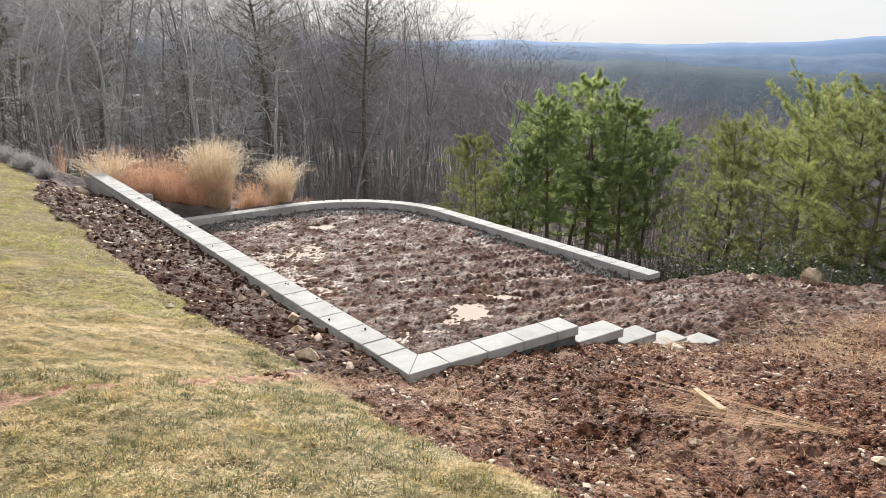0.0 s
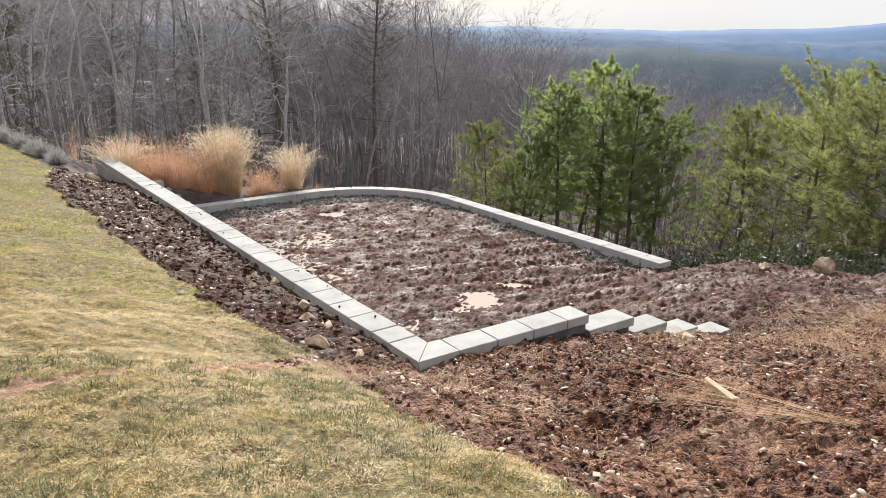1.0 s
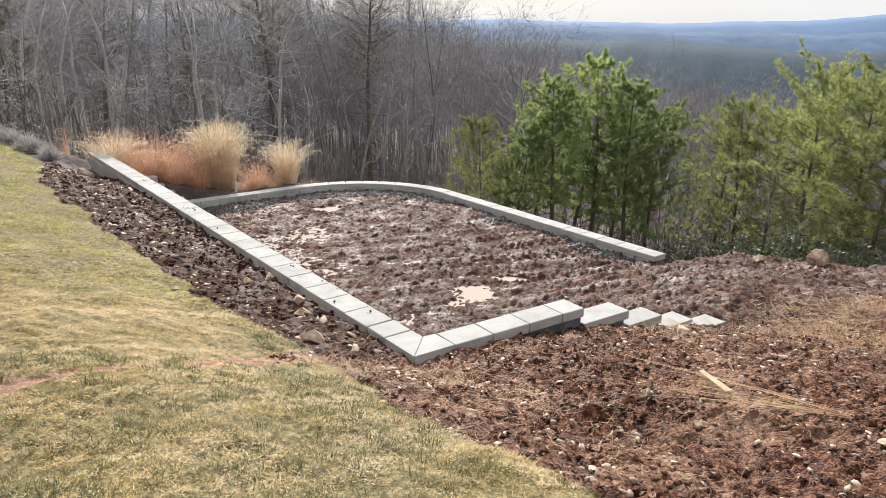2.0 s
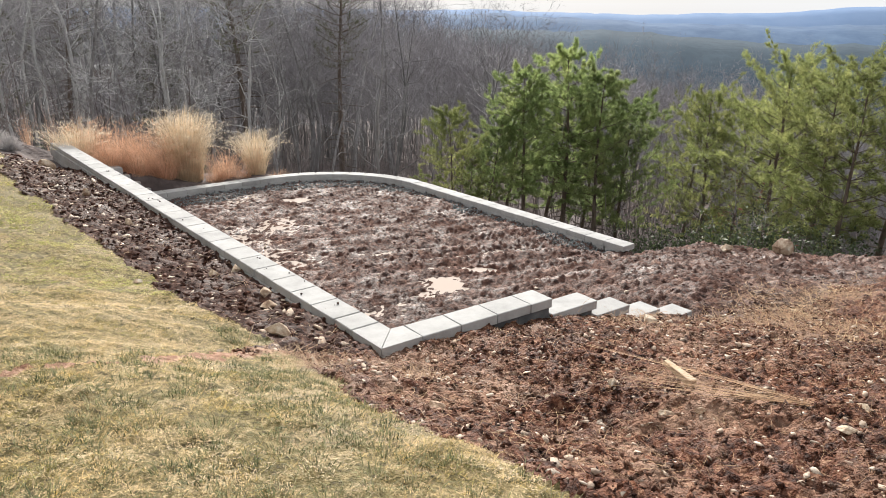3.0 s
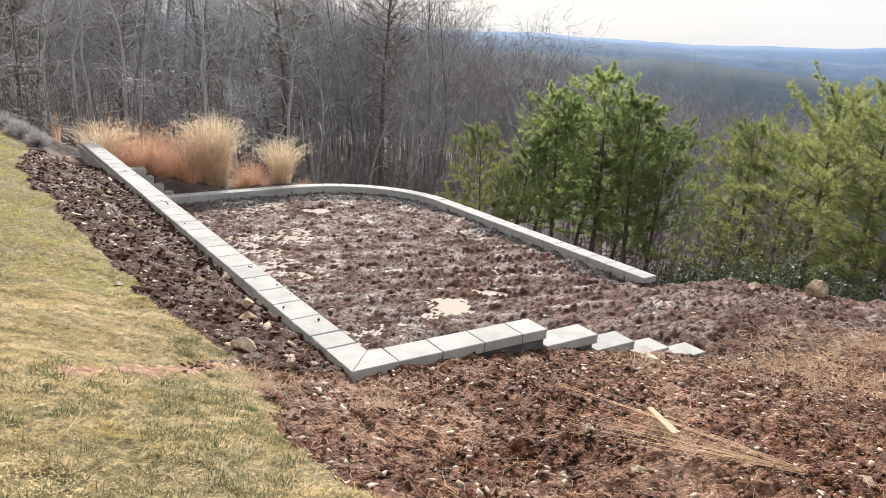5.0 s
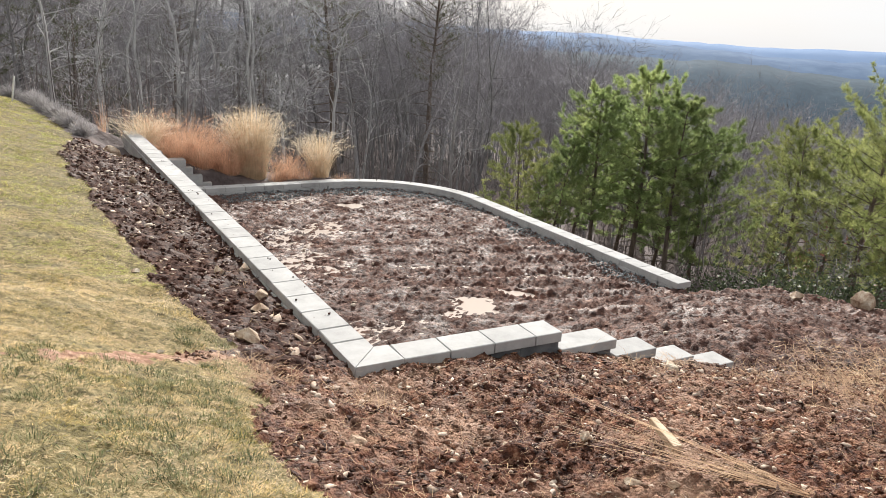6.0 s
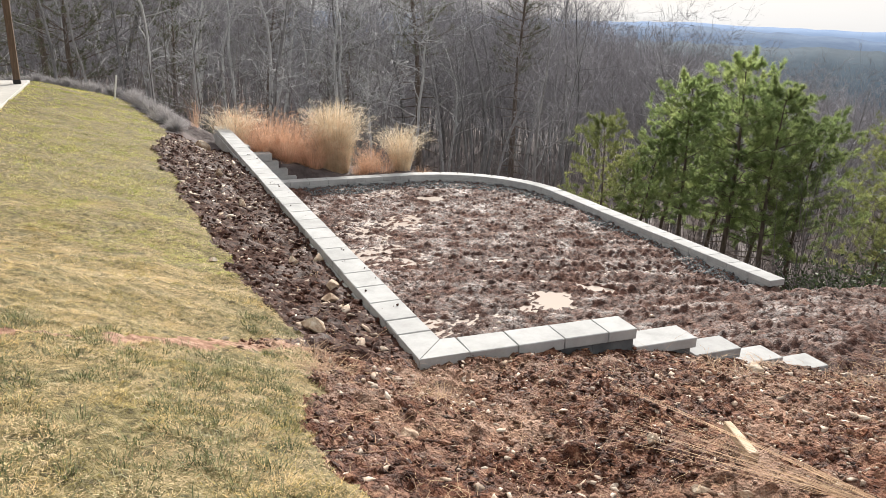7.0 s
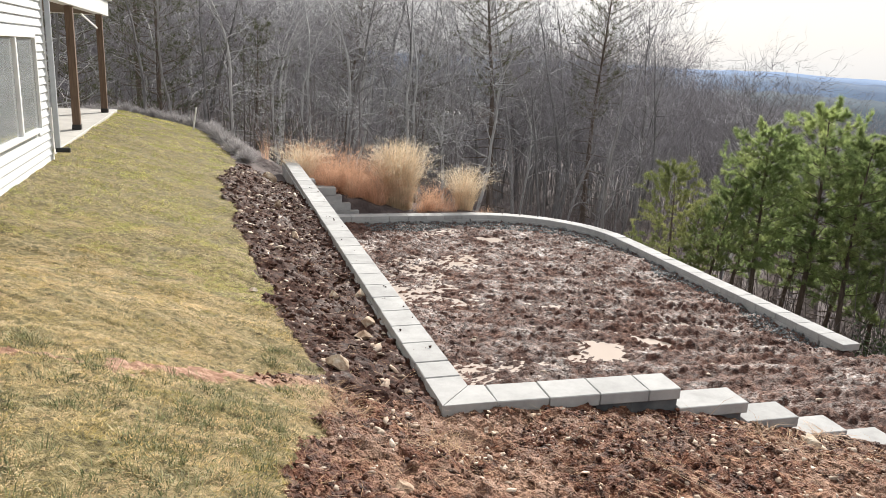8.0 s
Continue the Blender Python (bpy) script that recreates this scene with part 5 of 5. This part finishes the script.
def build_rocks():
    rows = ((-1.09, 5.76, 0.105, "pale pinkish broken rock at the lawn's edge"), (-1.50, 6.86, 0.075, "pale angular rock in the soil strip"), (-1.62, 7.15, 0.085, "brown angular rock leaning in the soil strip"),
            (6.02, 12.85, 0.20, "large tan boulder on the crest of the cleared soil"), (3.75, 12.9, 0.15, "brown rock beside the low wall's end"), (4.9, 12.6, 0.12, "reddish rock on the cleared soil"),
            (2.30, 7.10, 0.10, "weathered brown rock beside the wall's steps"), (1.95, 4.34, 0.035, "white angular stone on the red bank"), (0.36, 6.15, 0.035, "white stone at the foot of the wall"),
            (0.33, 4.05, 0.06, "dark brown clod-like rock by the lawn"), (-2.85, 6.98, 0.05, "flat pale stone at the lawn's edge"), (-7.9, 13.9, 0.16, "brown rock at the far end of the strip"), (-2.2, 8.0, 0.08, "white flat stone in the soil strip"),
            (-2.35, 7.7, 0.07, "pale flat stone in the soil strip"), (1.75, 4.36, 0.05, "cream broken stone on the bank"), (-1.22, 4.78, 0.03, "small reddish clod on the lawn's bare line"), (1.5, 4.85, 0.05, "pale ochre stone on the bank"),
            (2.9, 4.3, 0.06, "pale stone on the bank"), (2.6, 3.9, 0.05, "cream stone on the bank"), (1.05, 4.7, 0.035, "pale chip of stone on the bank"), (-5.6, 11.1, 0.08, "pale flat stone in the soil strip"), (-4.2, 9.6, 0.08, "pale stone in the soil strip"))
    for i, (x, y, s, label) in enumerate(rows):
        z = float(land(np.array([x]), np.array([y]))[0])
        thing("rock", label, "rock", pose(x, y, z + s * 0.35, 0, 0, 50 * i), me=rock_mesh(i + 1, s, 0.8 if s > 0.06 else 0.55))
    # sawn wooden peg lying on the straw
    bm = bmesh.new()
    bmesh.ops.create_cube(bm, size=1)
    for w in bm.verts:
        taper = 0.7 if w.co.x < 0 else 1.0
        w.co = Vector((w.co.x * 0.30, w.co.y * 0.06 * taper, w.co.z * 0.055 * taper))
    bmesh.ops.bevel(bm, geom=list(bm.edges), offset=0.004, segments=1, affect="EDGES", profile=0.5)
    me = bpy.data.meshes.new("wooden_peg")
    bm.to_mesh(me)
    bm.free()
    me.materials.append(M["wood"])
    z = float(land(np.array([1.95]), np.array([4.86]))[0])
    thing("wooden_peg", "short sawn pale wooden peg lying on straw", "peg", pose(1.95, 4.86, z + 0.09, 0, 4, -66), me=me)
    # thin survey stake at the lawn's edge
    x, y = to_xy(-2.06, 16.0)
    z = float(land(np.array([x]), np.array([y]), False)[0])
    thing("marker_stake", "thin leaning pale wooden stake at the lawn's edge", "stake", pose(x, y, z - 0.05, 0, 12, 0), me=box_mesh("marker_stake", (0.035, 0.035, 0.68), M["trim"], 0.004, (0, 0, 0.33)))
    # dirt crumbs on the cap blocks
    r = np.random.default_rng(61)
    n = 34
    b = r.uniform(0.9, 9, n)
    x, y = to_xy(r.uniform(0.03, 0.27, n), b)
    s = 0.003 + 0.012 * r.random(n) ** 2.5
    v = ICO_V[None] * (1 + r.normal(0, 0.25, (n, 12, 1))) * s[:, None, None] + np.stack([x, y, 0.150 + s * 0.5], -1)[:, None, :]
    thing("wall_crumbs", "crumbs of dark soil on the wall caps", "crumbs", kind="stuff", me=np_mesh("wall_crumbs", v.reshape(-1, 3), (ICO_F[None] + (np.arange(n) * 12)[:, None, None]).reshape(-1, 3), M["clod"]))


def build_water():
    for i, (px, py, rx, ry) in enumerate(((0.14, 10.55, 0.34, 0.34), (0.55, 11.22, 0.34, 0.15), (-3.4, 15.5, 0.42, 0.24))):
        n = 28
        v = [(px, py, -1.032 + 0.003 * i)] + [(px + math.cos(k / n * 6.2832) * rx, py + math.sin(k / n * 6.2832) * ry, -1.032 + 0.003 * i) for k in range(n)]
        f = [(0, 1 + k, 1 + (k + 1) % n) for k in range(n)]
        thing("puddle", "shallow puddle of pale muddy water reflecting the sky", "puddle", group="puddles on the pad", me=np_mesh("puddle", v, f, M["water"]))
    # thin standing water between the churned ridges
    xs = np.arange(-6.4, 3.2, 0.12)
    ys = np.arange(6.4, 17.2, 0.12)
    X, Y = np.meshgrid(xs, ys)
    a, b = to_ab(X, Y)
    wet = 0.013 + 0.040 * fbm(X * 0.55, Y * 0.55, 95, 3) - 0.036 * sm(a, 2.8, 4.4)
    Z = -0.985 - 0.052 + wet
    idx = np.arange(X.size).reshape(X.shape)
    q = np.stack([idx[:-1, :-1], idx[:-1, 1:], idx[1:, 1:], idx[1:, :-1]], -1).reshape(-1, 4)
    co = np.stack([X, Y, Z], -1).reshape(-1, 3)
    mid = co[q].mean(1)
    ma, mb = to_ab(mid[:, 0], mid[:, 1])
    ok = (ma > 0.25) & (ma < 5.6) & (mb > 0.25) & (pad_edge(ma, mb) < -0.4) & ~((ma > 2.2) & (mb < 3.0))
    used, inv = np.unique(q[ok], return_inverse=True)
    thing("standing_water", "film of pale muddy water between mud ridges", "water", kind="stuff", me=np_mesh("standing_water", co[used], inv.reshape(-1, 4), M["water"], True))


# ---- the house corner with its porch ----
def build_house():
    A0, B1, Z0, Z1 = -3.88, 7.68, 0.62, 6.2
    house = thing("house", "white house with horizontal vinyl siding and a wide window", "house")
    depth, B0 = 7.0, -9.0
    body = part("wall", box_mesh("wall", (depth, B1 - B0 - 0.04, Z1 - Z0), M["siding"], 0), house, m=at_ab(A0 - 0.03 - depth / 2, (B0 + B1) / 2, (Z0 + Z1) / 2))
    # window opening b 4.55..6.95, z 1.33..2.68
    W0, W1, WZ0, WZ1 = 4.45, 6.87, 1.34, 2.66
    lap, n = 0.115, 0
    meshes = {}

    def siding(b0, b1, z):
        key = round(b1 - b0, 3)
        if key not in meshes:
            bm = bmesh.new()
            prof = [(0.0, 0.0), (0.030, 0.0), (0.032, 0.008), (0.006, lap + 0.004), (0.0, lap + 0.004)]
            rings = [[bm.verts.new((p[0], s * key / 2, p[1])) for p in prof] for s in (-1, 1)]
            for k in range(5):
                bm.faces.new((rings[0][k], rings[0][(k + 1) % 5], rings[1][(k + 1) % 5], rings[1][k]))
            bm.faces.new(rings[0][::-1]), bm.faces.new(rings[1])
            bmesh.ops.recalc_face_normals(bm, faces=list(bm.faces))
            me = bpy.data.meshes.new("siding_board")
            bm.to_mesh(me)
            bm.free()
            me.materials.append(M["siding"])
            meshes[key] = me
        part("siding_board", meshes[key], body, m=Matrix.Translation((depth / 2 - 0.001, (b0 + b1) / 2 - (B0 + B1) / 2, z - (Z0 + Z1) / 2)))

    z = Z0 + 0.2
    while z < Z1 - lap:
        if z + lap > WZ0 and z < WZ1:
            siding(1.5, W0, z)
            siding(W1, B1 - 0.09, z)
        else:
            siding(1.5, B1 - 0.09, z)
        z += lap
    part("corner_post", box_mesh("corner_post", (0.03, 0.085, Z1 - Z0), M["trim"], 0.004), house, "white corner trim", at_ab(A0 - 0.012, B1 - 0.045, (Z0 + Z1) / 2))
    win = part("window", box_mesh("window", (0.012, W1 - W0 - 0.02, WZ1 - WZ0 - 0.02), M["blind"], 0), house, "wide white-framed window with grey screens", at_ab(A0 - 0.016, (W0 + W1) / 2, (WZ0 + WZ1) / 2))
    for nm, size, c in (("frame", (0.05, W1 - W0, 0.045), (0.03, 0, (WZ1 - WZ0) / 2 - 0.0225)), ("sill", (0.07, W1 - W0, 0.045), (0.035, 0, -(WZ1 - WZ0) / 2 + 0.035)),
                        ("frame", (0.05, 0.045, WZ1 - WZ0 - 0.10), (0.03, (W1 - W0) / 2 - 0.0225, 0)), ("frame", (0.05, 0.045, WZ1 - WZ0 - 0.10), (0.03, -(W1 - W0) / 2 + 0.0225, 0)),
                        ("mullion", (0.05, 0.07, WZ1 - WZ0 - 0.10), (0.03, 0.10, 0))):
        part(nm, box_mesh(nm, size, M["trim"], 0.004), win, m=Matrix.Translation(c))
    for c, w in ((0.66, 1.0), (-0.57, 1.2)):
        part("pane", box_mesh("pane", (0.006, w, WZ1 - WZ0 - 0.16), M["glass"], 0), win, m=Matrix.Translation((0.015, c, 0)))
    spout = part("downspout", box_mesh("downspout", (0.075, 0.06, Z1 - 1.0), M["grey_pipe"], 0.01, segs=2), house, "grey square downspout", at_ab(A0 + 0.06, B1 + 0.0, (Z1 + 1.0) / 2))
    part("elbow", box_mesh("elbow", (0.20, 0.075, 0.07), M["black"], 0.01, segs=2), spout, "black drain elbow", Matrix.Translation((0.07, 0, -(Z1 - 1.0) / 2 - 0.02)))
    thing("patio", "pale concrete patio slab under the porch", "patio", at_ab(-6.9, 12.1, 0.80), me=box_mesh("patio", (5.9, 8.8, 0.2), M["patio"], 0.01), kind="structure")
    porch = thing("porch", "covered porch with brown wooden posts and white beams", "porch")
    for b in (11.35, 15.45):
        part("post", box_mesh("post", (0.14, 0.14, 2.34), M["postwood"], 0.006), porch, "brown stained wooden post", at_ab(-4.12, b, 0.90 + 1.17))
    for b in (11.35, 15.45):
        part("post_base", box_mesh("post_base", (0.16, 0.16, 0.10), M["black"], 0.004), porch, "black metal post bracket", at_ab(-4.12, b, 0.953))
    part("brace", box_mesh("brace", (0.03, 2.2, 0.04), M["trim"], 0.004), porch, "thin pale diagonal brace", at_ab(-4.12, 13.9, 3.03) @ pose(0, 0, 0, -6, 0, 0))
    part("beam", box_mesh("beam", (0.20, 8.8, 0.36), M["trim"], 0.006), porch, "white boxed beam", at_ab(-4.12, 12.05, 3.42))
    part("beam", box_mesh("beam", (5.6, 0.20, 0.36), M["trim"], 0.006), porch, "white boxed beam", at_ab(-7.05, 16.35, 3.42))
    part("porch_ceiling", box_mesh("porch_ceiling", (5.6, 8.5, 0.06), M["ceiling"], 0), porch, "brown porch ceiling, darkened in colour for the porch's shade", at_ab(-7.1, 12.0, 3.285))
    part("porch_roof", box_mesh("porch_roof", (6.1, 9.2, 0.2), M["trim"], 0.01), porch, m=at_ab(-7.0, 12.1, 3.72))
    part("post", box_mesh("post", (0.14, 0.14, 2.34), M["postwood"], 0.006), porch, m=at_ab(-9.6, 16.3, 0.90 + 1.17))
    part("house_end", box_mesh("house_end", (0.06, 0.2, 0.2), M["trim"], 0.004), porch, m=at_ab(-4.12, 7.72, 3.2))


# a far pale roof line glimpsed through the trees
def build_far_roofs():
    r = random.Random(2)
    for az, d, w, drop in ((-27.0, 195, 5, 0.063), (-24.2, 200, 9, 0.061), (-21.0, 198, 7, 0.056), (-22.3, 190, 6, 0.0705)):
        x, y = math.sin(radians(az)) * d, math.cos(radians(az)) * d
        zr = 2.8 - drop * d
        ob = thing("far_shed", "long low far building with a pale roof between trunks", "building", pose(x, y, zr, 0, 0, -az + r.uniform(-6, 6)))
        part("wall", box_mesh("wall", (w, 6, 6.0), M["postwood"], 0.05, (0, 0, -3.2)), ob)
        part("roof", box_mesh("roof", (w + 1, 7, 0.6), M["farbuild"], 0.2), ob, "pale metal roof")


build_house()
build_far_roofs()
build_clumps()
build_bushes()
build_rocks()
build_water()
grass_blades()
build_straw()
build_litter()
